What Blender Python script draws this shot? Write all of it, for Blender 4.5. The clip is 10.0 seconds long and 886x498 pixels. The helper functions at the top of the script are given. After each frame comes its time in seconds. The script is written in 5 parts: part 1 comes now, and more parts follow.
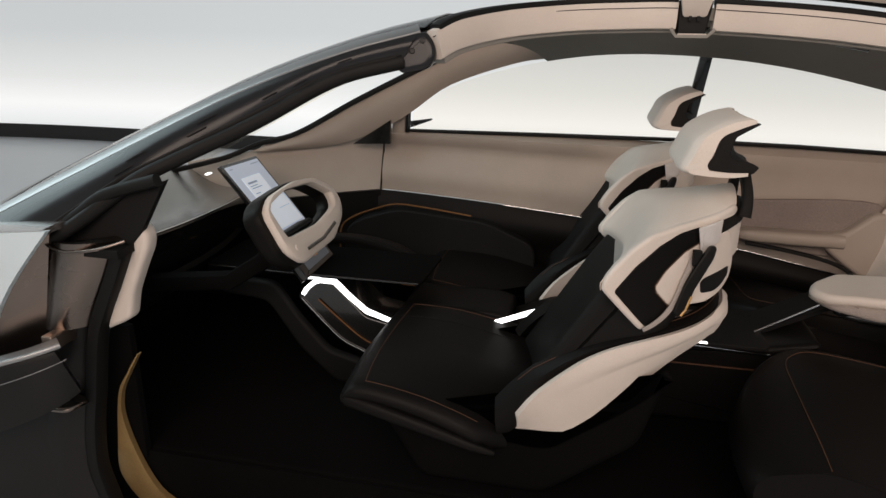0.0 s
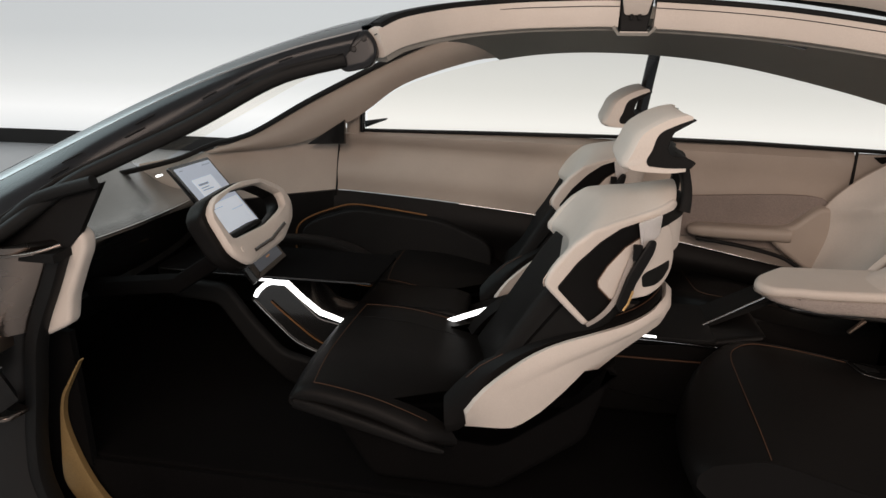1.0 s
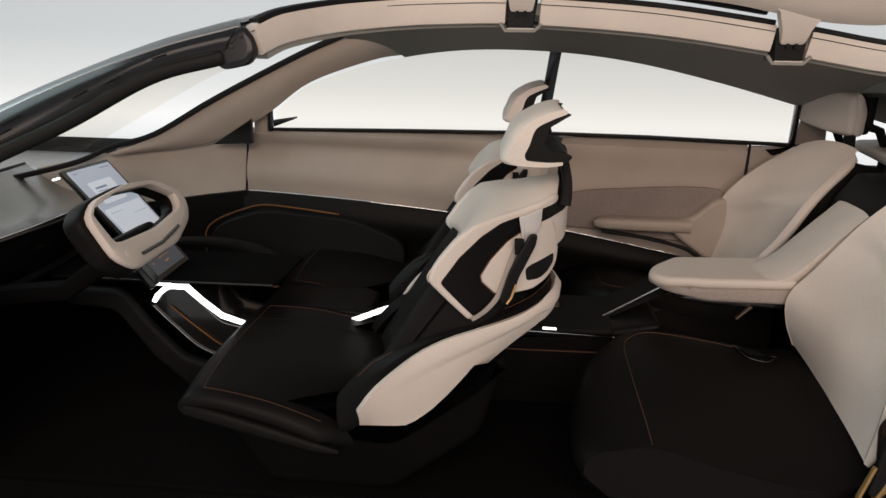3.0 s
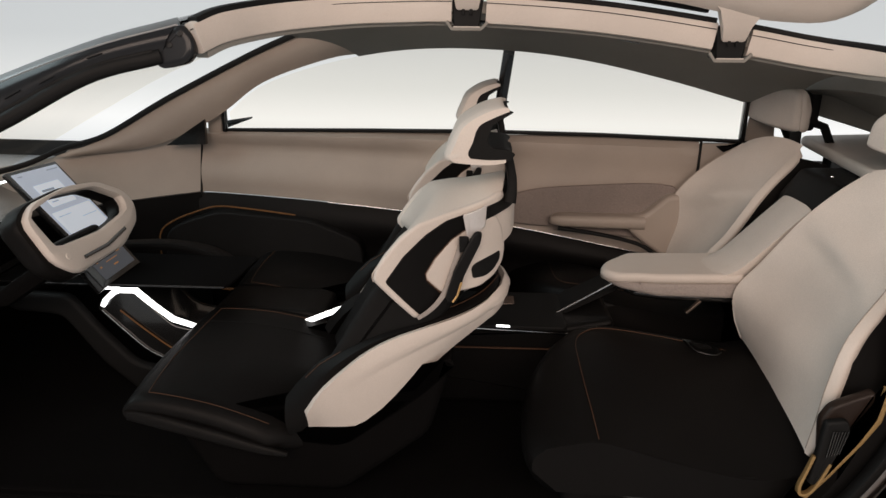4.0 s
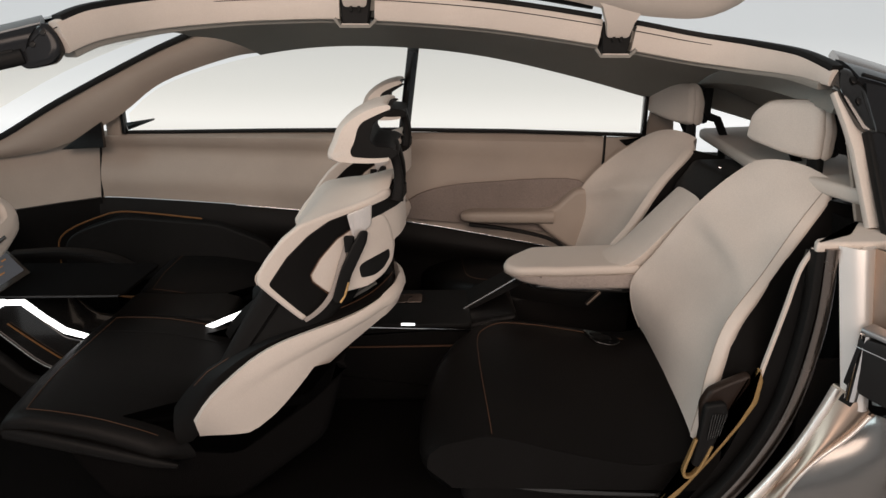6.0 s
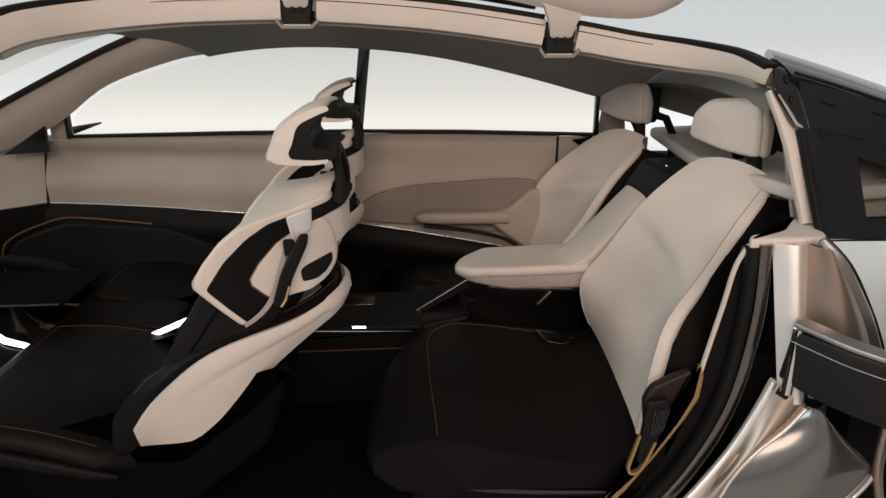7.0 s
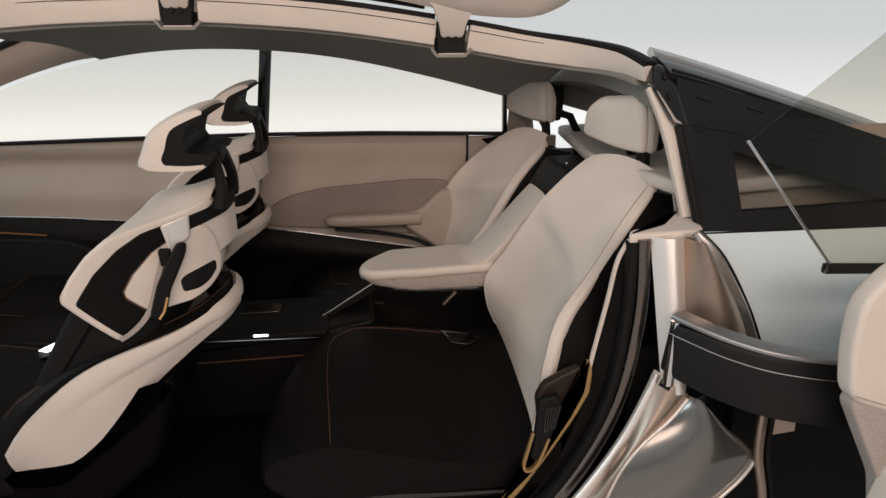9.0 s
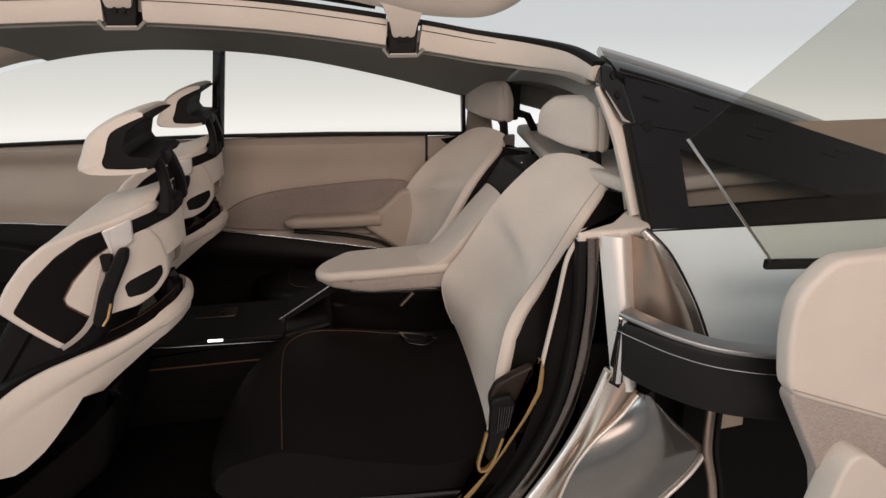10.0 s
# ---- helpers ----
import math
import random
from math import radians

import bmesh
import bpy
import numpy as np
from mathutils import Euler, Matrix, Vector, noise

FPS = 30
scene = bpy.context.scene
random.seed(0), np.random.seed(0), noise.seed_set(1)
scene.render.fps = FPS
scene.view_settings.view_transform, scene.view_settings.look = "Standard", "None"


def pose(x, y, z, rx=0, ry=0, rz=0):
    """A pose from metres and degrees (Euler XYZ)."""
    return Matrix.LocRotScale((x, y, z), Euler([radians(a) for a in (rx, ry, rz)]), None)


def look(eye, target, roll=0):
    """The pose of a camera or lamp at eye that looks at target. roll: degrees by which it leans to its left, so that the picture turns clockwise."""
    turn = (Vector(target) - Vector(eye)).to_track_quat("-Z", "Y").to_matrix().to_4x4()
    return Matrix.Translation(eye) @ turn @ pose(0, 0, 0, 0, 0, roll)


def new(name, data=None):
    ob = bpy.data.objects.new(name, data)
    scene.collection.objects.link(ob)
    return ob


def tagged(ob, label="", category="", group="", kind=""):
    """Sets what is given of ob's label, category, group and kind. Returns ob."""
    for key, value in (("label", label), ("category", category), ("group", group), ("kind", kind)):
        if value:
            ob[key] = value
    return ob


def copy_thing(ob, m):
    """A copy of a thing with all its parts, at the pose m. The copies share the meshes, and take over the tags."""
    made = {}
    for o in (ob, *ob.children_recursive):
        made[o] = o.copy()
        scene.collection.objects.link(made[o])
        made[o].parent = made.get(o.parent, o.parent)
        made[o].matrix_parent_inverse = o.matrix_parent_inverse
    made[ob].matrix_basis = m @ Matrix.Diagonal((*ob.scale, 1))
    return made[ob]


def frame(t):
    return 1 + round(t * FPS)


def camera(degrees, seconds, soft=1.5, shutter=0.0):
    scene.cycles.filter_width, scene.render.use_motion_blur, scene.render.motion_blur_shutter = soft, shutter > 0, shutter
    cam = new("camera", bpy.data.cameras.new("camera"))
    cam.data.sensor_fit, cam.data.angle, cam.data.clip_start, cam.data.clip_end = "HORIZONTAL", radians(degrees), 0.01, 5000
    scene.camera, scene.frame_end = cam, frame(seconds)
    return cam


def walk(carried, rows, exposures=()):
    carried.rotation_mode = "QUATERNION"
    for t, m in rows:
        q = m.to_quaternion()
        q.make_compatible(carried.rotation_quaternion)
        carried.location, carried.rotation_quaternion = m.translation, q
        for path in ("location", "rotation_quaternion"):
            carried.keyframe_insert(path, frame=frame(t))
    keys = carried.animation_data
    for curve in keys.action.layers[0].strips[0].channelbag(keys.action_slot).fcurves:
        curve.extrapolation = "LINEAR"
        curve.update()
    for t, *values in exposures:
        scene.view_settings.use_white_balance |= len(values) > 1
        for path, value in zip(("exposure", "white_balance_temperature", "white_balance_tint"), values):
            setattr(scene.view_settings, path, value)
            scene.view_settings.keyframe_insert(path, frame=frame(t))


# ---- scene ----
cam = camera(68.0, 10.0)
PATH = [
    (0, (0.66, -1.985, 1.339), (0.26, -0.127, 0.714), 0.8),
    (0.5, (0.689, -1.978, 1.335), (0.332, -0.111, 0.713), 0.8),
    (1, (0.723, -1.971, 1.334), (0.404, -0.097, 0.712), 0.7),
    (1.5, (0.76, -1.964, 1.334), (0.477, -0.084, 0.711), 0.7),
    (2, (0.795, -1.958, 1.331), (0.548, -0.074, 0.71), 0.6),
    (2.5, (0.835, -1.952, 1.331), (0.625, -0.063, 0.708), 0.6),
    (4, (0.941, -1.94, 1.327), (0.841, -0.042, 0.704), 0.5),
    (4.5, (0.977, -1.936, 1.324), (0.914, -0.036, 0.702), 0.4),
    (5, (1.013, -1.933, 1.324), (0.987, -0.033, 0.7), 0.4),
    (5.5, (1.046, -1.931, 1.325), (1.06, -0.032, 0.698), 0.3),
    (7, (1.153, -1.924, 1.323), (1.284, -0.028, 0.7), -0.0),
    (7.5, (1.188, -1.922, 1.322), (1.357, -0.028, 0.701), -0.1),
    (8, (1.22, -1.92, 1.322), (1.429, -0.031, 0.7), -0.2),
    (8.5, (1.26, -1.92, 1.319), (1.502, -0.034, 0.699), -0.3),
    (9, (1.294, -1.92, 1.321), (1.575, -0.04, 0.699), -0.4),
    (9.5, (1.33, -1.921, 1.321), (1.651, -0.047, 0.698), -0.5),
    (10, (1.348, -1.923, 1.321), (1.704, -0.056, 0.698), -0.5),
]
walk(cam, [(t, look(eye, target, roll)) for t, eye, target, roll in PATH])

# ---- light and studio values ----
world = bpy.data.worlds.new("studio_air")
scene.world = world
world.use_nodes = True
world.node_tree.nodes["Background"].inputs["Color"].default_value = (0.80, 0.90, 1.0, 1)
world.node_tree.nodes["Background"].inputs["Strength"].default_value = 0.10


def area_lamp(name, eye, target, sx, sy, watts, colour):
    data = bpy.data.lights.new(name, "AREA")
    data.shape, data.size, data.size_y, data.energy, data.color = "RECTANGLE", sx, sy, watts, colour
    ob = new(name, data)
    ob.matrix_world = look(eye, target)
    return ob


# warm softbox behind the camera, cool softbox over the bonnet
area_lamp("softbox_light", (1.2, -4.1, 2.8), (1.75, 0.1, 0.8), 4.5, 1.8, 137, (1.0, 0.78, 0.655))
area_lamp("softbox_light", (-3.4, -0.6, 3.3), (1.1, 0.0, 0.8), 2.5, 2.5, 85, (0.78, 0.96, 1.0))


# ---- materials ----
def material(name, colour, rough=0.5, metal=0.0, grain=0.0, size=300.0, bump=0.0, blotch=0.12, coat=0.0, spec=0.5, weave=False):
    m = bpy.data.materials.new(name)
    m.use_nodes = True
    nt = m.node_tree
    b = nt.nodes["Principled BSDF"]
    b.inputs["Roughness"].default_value = rough
    b.inputs["Metallic"].default_value = metal
    b.inputs["Coat Weight"].default_value = coat
    b.inputs["Coat Roughness"].default_value = 0.06
    b.inputs["Specular IOR Level"].default_value = spec
    co = nt.nodes.new("ShaderNodeTexCoord")
    big = nt.nodes.new("ShaderNodeTexNoise")
    big.inputs["Scale"].default_value = 5.0
    big.inputs["Detail"].default_value = 4.0
    nt.links.new(co.outputs["Object"], big.inputs["Vector"])
    fine = nt.nodes.new("ShaderNodeTexNoise")
    fine.inputs["Scale"].default_value = size
    fine.inputs["Detail"].default_value = 3.0
    if weave:
        mapping = nt.nodes.new("ShaderNodeMapping")
        mapping.inputs["Scale"].default_value = (0.35, 1.0, 1.6)
        nt.links.new(co.outputs["Object"], mapping.inputs["Vector"])
        nt.links.new(mapping.outputs["Vector"], fine.inputs["Vector"])
    else:
        nt.links.new(co.outputs["Object"], fine.inputs["Vector"])
    c = Vector(colour)

    def ramp(src, amount):
        r = nt.nodes.new("ShaderNodeMapRange")
        r.inputs["From Min"].default_value, r.inputs["From Max"].default_value = 0.3, 0.7
        r.inputs["To Min"].default_value, r.inputs["To Max"].default_value = 1 - amount, 1 + amount
        nt.links.new(src.outputs["Fac"], r.inputs["Value"])
        return r
    one, two = ramp(big, blotch), ramp(fine, grain)
    mul = nt.nodes.new("ShaderNodeMath")
    mul.operation = "MULTIPLY"
    nt.links.new(one.outputs[0], mul.inputs[0])
    nt.links.new(two.outputs[0], mul.inputs[1])
    vm = nt.nodes.new("ShaderNodeVectorMath")
    vm.operation = "SCALE"
    vm.inputs[0].default_value = c
    nt.links.new(mul.outputs[0], vm.inputs["Scale"])
    nt.links.new(vm.outputs[0], b.inputs["Base Color"])
    rr = nt.nodes.new("ShaderNodeMapRange")
    rr.inputs["To Min"].default_value, rr.inputs["To Max"].default_value = max(0.02, rough - 0.07), min(1, rough + 0.07)
    nt.links.new(big.outputs["Fac"], rr.inputs["Value"])
    nt.links.new(rr.outputs[0], b.inputs["Roughness"])
    if bump:
        bp = nt.nodes.new("ShaderNodeBump")
        bp.inputs["Strength"].default_value, bp.inputs["Distance"].default_value = bump, 0.002
        nt.links.new(fine.outputs["Fac"], bp.inputs["Height"])
        nt.links.new(bp.outputs[0], b.inputs["Normal"])
    return m


def glowing(name, colour, strength):
    m = bpy.data.materials.new(name)
    m.use_nodes = True
    b = m.node_tree.nodes["Principled BSDF"]
    b.inputs["Base Color"].default_value = (*colour, 1)
    b.inputs["Emission Color"].default_value = (*colour, 1)
    b.inputs["Emission Strength"].default_value = strength
    return m


def glass(name, tint, rough=0.0, ior=1.25):
    m = bpy.data.materials.new(name)
    m.use_nodes = True
    nt = m.node_tree
    out = nt.nodes["Material Output"]
    tr, gl, mix, fr = (nt.nodes.new("ShaderNode" + k) for k in ("BsdfTransparent", "BsdfGlossy", "MixShader", "Fresnel"))
    tr.inputs["Color"].default_value = (*tint, 1)
    gl.inputs["Roughness"].default_value = rough + 0.02
    fr.inputs["IOR"].default_value = ior
    nt.links.new(fr.outputs[0], mix.inputs[0])
    nt.links.new(tr.outputs[0], mix.inputs[1])
    nt.links.new(gl.outputs[0], mix.inputs[2])
    nt.links.new(mix.outputs[0], out.inputs["Surface"])
    return m


CREAM = material("cream_leather", (0.62, 0.56, 0.505), 0.62, grain=0.05, size=500, bump=0.25, blotch=0.05)
CREAMFAB = material("cream_woven_fabric", (0.66, 0.60, 0.545), 0.85, grain=0.07, size=420, bump=0.35, blotch=0.06)
HEATHER = material("heather_fabric", (0.36, 0.315, 0.29), 0.9, grain=0.22, size=520, bump=0.5, blotch=0.1, weave=True)
TAN = material("greige_trim", (0.365, 0.31, 0.265), 0.55, grain=0.05, size=500, bump=0.2, blotch=0.06)
BLACK = material("black_leather", (0.0054, 0.0049, 0.0047), 0.46, grain=0.2, size=450, bump=0.3, blotch=0.15, spec=0.10)
SOFTBLACK = material("charcoal_soft_trim", (0.0085, 0.0083, 0.0082), 0.60, grain=0.2, size=400, bump=0.3, blotch=0.15, spec=0.10)
GLOSS = material("gloss_black", (0.010, 0.010, 0.010), 0.13, grain=0.0, blotch=0.1, coat=0.6)
PIANO = material("smoked_pillar_black", (0.016, 0.017, 0.019), 0.20, blotch=0.1, coat=0.0, spec=0.24)
# darker copy of the greige trim: the shade under the roof is in the colour
LINER = material("greige_liner_shaded", (0.25, 0.238, 0.215), 0.9, grain=0.1, size=500, bump=0.3, blotch=0.06)
BRONZE = material("bronze_satin_metal", (0.42, 0.33, 0.27), 0.37, 1.0, blotch=0.05)
SILVER = material("silver_body_paint", (0.58, 0.545, 0.52), 0.22, 0.9, grain=0.04, size=900, blotch=0.03, coat=0.4)
# silver paint made paler: the reflected white studio is put into the base colour
PALEBODY = material("silver_paint_with_reflection", (0.60, 0.715, 0.765), 0.42, 0.0, grain=0.03, size=900, blotch=0.04, coat=0.1)
GUN = material("gunmetal_satin", (0.020, 0.0195, 0.0195), 0.40, 0.7, blotch=0.08)
DARKBRONZE = material("dark_bronze_metal", (0.20, 0.165, 0.145), 0.27, 1.0, blotch=0.06, coat=0.3)
TRIMSILVER = material("satin_edge_metal", (0.34, 0.345, 0.35), 0.42, 0.9, blotch=0.05)
DARKJAMB = material("dark_jamb_metal", (0.009, 0.0085, 0.0085), 0.55, 0.3, blotch=0.1)
GOLD = material("brushed_gold", (0.44, 0.285, 0.12), 0.42, 0.65, blotch=0.08, grain=0.1)
COPPER = material("copper_thread", (0.17, 0.078, 0.024), 0.5, 0.3)
THREAD = material("copper_stitch_thread", (0.075, 0.034, 0.015), 0.6)
LOWERBODY = material("glossy_grey_paint", (0.22, 0.21, 0.20), 0.22, 0.85, blotch=0.15, coat=0.5)
POSTSILVER = material("satin_post_silver", (0.86, 0.82, 0.78), 0.36, 0.7, blotch=0.04)
CHROME = material("chrome", (0.8, 0.8, 0.8), 0.12, 1.0, blotch=0.02)
STRAP = material("silver_webbing", (0.84, 0.80, 0.77), 0.34, 0.55, grain=0.08, size=700, bump=0.2, weave=True)
WEBGREY = material("grey_webbing", (0.30, 0.27, 0.25), 0.6, grain=0.15, size=700, bump=0.3, weave=True)
DARKWEAVE = material("brown_heather_fabric", (0.235, 0.195, 0.175), 0.9, grain=0.2, size=520, bump=0.5, blotch=0.1, weave=True)
# black leather again, with the warm light it catches mixed into the colour
LITBLACK = material("black_leather_lit_warm", (0.022, 0.0145, 0.0112), 0.38, grain=0.2, size=450, bump=0.3, blotch=0.15, spec=0.2)
RUBBER = material("black_rubber", (0.006, 0.006, 0.006), 0.6, blotch=0.1, spec=0.2)
CARPET = material("black_carpet", (0.0042, 0.0039, 0.0039), 0.95, grain=0.4, size=350, bump=0.6, spec=0.03)
DASHTOP = material("satin_dash_metal", (0.30, 0.29, 0.28), 0.24, 0.85, blotch=0.08)
FLOORMAT = material("studio_floor", (0.50, 0.52, 0.54), 0.34, blotch=0.04, grain=0.02, size=400)
WALLDARK = material("studio_paint", (0.50, 0.50, 0.50), 0.9, blotch=0.05)
SKIRT = material("black_skirting", (0.012, 0.011, 0.010), 0.6)
LIGHTBAR = glowing("white_light_line", (1.0, 1.0, 1.0), 2.6)
SCREENLIT = glowing("lit_display", (0.50, 0.56, 0.66), 0.36)
SCREENTEXT = glowing("lit_display_text", (0.28, 0.33, 0.40), 0.3)
SCREENCARD = glowing("lit_display_card", (0.66, 0.72, 0.80), 0.45)
SCREENDIM = glowing("dim_display", (0.12, 0.13, 0.15), 0.2)
SCREENAMBER = glowing("amber_display_marks", (0.55, 0.25, 0.08), 0.22)
CLEAR = glass("clear_window_glass", (0.97, 0.955, 0.93), ior=1.04)
TINTED = glass("smoked_door_glass", (0.84, 0.83, 0.79))
QUARTER = glass("smoked_quarter_glass", (0.70, 0.73, 0.74))

# studio wall, its wash of light painted as emission: brightest above the foot, greyer upwards
WALLGLOW = bpy.data.materials.new("studio_wall_painted_wash")
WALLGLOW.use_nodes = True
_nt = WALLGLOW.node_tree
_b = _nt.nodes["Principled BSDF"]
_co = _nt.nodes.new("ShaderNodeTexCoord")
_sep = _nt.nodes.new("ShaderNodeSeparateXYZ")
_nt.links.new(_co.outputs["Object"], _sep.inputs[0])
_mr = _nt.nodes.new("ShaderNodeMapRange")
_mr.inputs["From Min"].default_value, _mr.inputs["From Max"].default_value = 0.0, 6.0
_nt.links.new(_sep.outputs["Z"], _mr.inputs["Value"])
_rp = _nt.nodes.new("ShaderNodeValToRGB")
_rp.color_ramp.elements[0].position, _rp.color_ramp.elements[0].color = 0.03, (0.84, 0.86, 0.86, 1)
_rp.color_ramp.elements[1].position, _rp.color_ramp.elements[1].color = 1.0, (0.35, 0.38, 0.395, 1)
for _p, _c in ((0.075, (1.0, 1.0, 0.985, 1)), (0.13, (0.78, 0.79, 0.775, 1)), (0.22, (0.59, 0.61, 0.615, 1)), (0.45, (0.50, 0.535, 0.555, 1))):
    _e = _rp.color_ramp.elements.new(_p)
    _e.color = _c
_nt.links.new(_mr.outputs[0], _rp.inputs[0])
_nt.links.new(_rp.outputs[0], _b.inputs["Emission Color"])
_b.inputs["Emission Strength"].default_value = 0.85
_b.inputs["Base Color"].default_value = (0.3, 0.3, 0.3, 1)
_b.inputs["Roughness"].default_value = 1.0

# unseen wall behind the camera; its glow is added fill for the metal reflections
SOUTHGLOW = bpy.data.materials.new("studio_wall_added_fill")
SOUTHGLOW.use_nodes = True
_b = SOUTHGLOW.node_tree.nodes["Principled BSDF"]
_b.inputs["Base Color"].default_value = (0.6, 0.6, 0.6, 1)
_b.inputs["Roughness"].default_value = 0.95
_b.inputs["Emission Color"].default_value = (0.92, 0.96, 1.0, 1)
_b.inputs["Emission Strength"].default_value = 0.26


# ---- builders ----
def thing(name, label, category, group="", kind=""):
    return tagged(new(name), label, category, group, kind)


def part(name, bm, mat, parent=None, label="", angle=38):
    bmesh.ops.recalc_face_normals(bm, faces=bm.faces)
    me = bpy.data.meshes.new(name)
    bm.to_mesh(me)
    bm.free()
    me.shade_smooth()
    me.set_sharp_from_angle(angle=radians(angle))
    me.materials.append(mat)
    ob = new(name, me)
    ob.parent = parent
    if label:
        ob["label"] = label
    return ob


def curve(pts, n=8, closed=False):
    """Catmull-Rom points through pts."""
    P = [Vector(p) for p in pts]
    N = len(P)
    out = []
    for i in range(N if closed else N - 1):
        if closed:
            a, b, c, d = P[i - 1], P[i], P[(i + 1) % N], P[(i + 2) % N]
        else:
            a, b, c, d = P[max(i - 1, 0)], P[i], P[i + 1], P[min(i + 2, N - 1)]
        for k in range(n):
            t = k / n
            out.append(0.5 * (2 * b + (c - a) * t + (2 * a - 5 * b + 4 * c - d) * t * t + (3 * b - a - 3 * c + d) * t ** 3))
    if not closed:
        out.append(P[-1])
    return out


def rounded(pts, r, n=4):
    """A closed outline with its corners rounded by r."""
    P = [Vector(p) for p in pts]
    out = []
    for i, b in enumerate(P):
        a, c = P[i - 1], P[(i + 1) % len(P)]
        ra = min(r, (a - b).length * 0.48)
        rc = min(r, (c - b).length * 0.48)
        p, q = b + (a - b).normalized() * ra, b + (c - b).normalized() * rc
        for k in range(n + 1):
            t = k / n
            out.append((1 - t) ** 2 * p + 2 * t * (1 - t) * b + t * t * q)
    return out


def loft(rings, cap=True, ring_closed=True, bm=None):
    bm = bm or bmesh.new()
    vs = [[bm.verts.new(p) for p in ring] for ring in rings]
    n = len(vs[0])
    for a, b in zip(vs, vs[1:]):
        for i in range(n if ring_closed else n - 1):
            j = (i + 1) % n
            bm.faces.new((a[i], a[j], b[j], b[i]))
    if cap:
        bm.faces.new(vs[0][::-1])
        bm.faces.new(vs[-1])
    return bm


def inset(pts, d):
    """Moves a closed 2D outline inwards by d."""
    P = [Vector((p[0], p[1])) for p in pts]
    area = sum(P[i - 1].cross(P[i]) for i in range(len(P)))
    sign = 1 if area > 0 else -1
    out = []
    for i, b in enumerate(P):
        t = (P[(i + 1) % len(P)] - P[i - 1])
        t = t.normalized() if t.length > 1e-9 else Vector((1, 0))
        out.append(b + Vector((-t.y, t.x)) * sign * d)
    return out


def slab(pts, d0, d1, fn, r=0.01, seg=3, bm=None, mid=None):
    """An outline (u, v), thick from d0 to d1, with edges rounded by r; fn(u, v, d) gives the place."""
    r = min(r, abs(d1 - d0) * 0.49)
    s = 1 if d1 > d0 else -1
    rings = [[fn(p[0], p[1], d0) for p in inset(pts, r * 1.2)]]
    steps = [math.pi / 2 * k / seg for k in range(seg + 1)]
    for a in steps:
        rings.append([fn(p[0], p[1], d0 + s * r * (1 - math.cos(a))) for p in inset(pts, r * (1 - math.sin(a)))])
    mid = mid if mid is not None else (10 if abs(d1 - d0) > 0.15 and abs(d1 - d0) < 1 else 0)
    for k in range(1, mid):
        rings.append([fn(p[0], p[1], d0 + s * r + (d1 - d0 - 2 * s * r) * k / mid) for p in pts])
    for a in steps[::-1]:
        rings.append([fn(p[0], p[1], d1 - s * r * (1 - math.cos(a))) for p in inset(pts, r * (1 - math.sin(a)))])
    rings.append([fn(p[0], p[1], d1) for p in inset(pts, r * 1.2)])
    return loft(rings, bm=bm)


def curved_slab(pts, d0, d1, fn, r=0.004, seg=3, step=0.012):
    """A slab whose flat sides follow the bend of fn along u."""
    bm = slab(pts, d0, d1, XZ, r, seg, mid=0)
    x0, x1 = min(p[0] for p in pts), max(p[0] for p in pts)
    for k in range(1, int((x1 - x0) / step)):
        bmesh.ops.bisect_plane(bm, geom=bm.verts[:] + bm.edges[:] + bm.faces[:], plane_co=(x0 + k * step, 0, 0), plane_no=(1, 0, 0))
    for v in bm.verts:
        v.co = fn(v.co.x, v.co.z, v.co.y)
    return bm


def sheet(fn, nu, nv, thick, bm=None, side=0):
    """A curved sheet fn(u, v), u and v from 0 to 1, thickened away from the open side of the car."""
    G = [[Vector(fn(i / nu, j / nv)) for j in range(nv + 1)] for i in range(nu + 1)]
    B = []
    for i in range(nu + 1):
        row = []
        for j in range(nv + 1):
            du = G[min(i + 1, nu)][j] - G[max(i - 1, 0)][j]
            dv = G[i][min(j + 1, nv)] - G[i][max(j - 1, 0)]
            row.append(du.cross(dv).normalized() * abs(thick))
        B.append(row)
    away = G[nu // 2][nv // 2] - Vector((1.0, -1.9, 1.3))
    turn = side or (1 if B[nu // 2][nv // 2].dot(away) > 0 else -1)
    B = [[g + b * turn for g, b in zip(gs, bs)] for gs, bs in zip(G, B)]
    bm = bm or bmesh.new()
    V = [[bm.verts.new(p) for p in row] for row in G]
    W = [[bm.verts.new(p) for p in row] for row in B]
    for i in range(nu):
        for j in range(nv):
            bm.faces.new((V[i][j], V[i + 1][j], V[i + 1][j + 1], V[i][j + 1]))
            bm.faces.new((W[i][j], W[i][j + 1], W[i + 1][j + 1], W[i + 1][j]))
    rim = [(i, 0) for i in range(nu)] + [(nu, j) for j in range(nv)] + [(i, nv) for i in range(nu, 0, -1)] + [(0, j) for j in range(nv, 0, -1)]
    for (a, b), (c, d) in zip(rim, rim[1:] + rim[:1]):
        bm.faces.new((V[a][b], W[a][b], W[c][d], V[c][d]))
    return bm


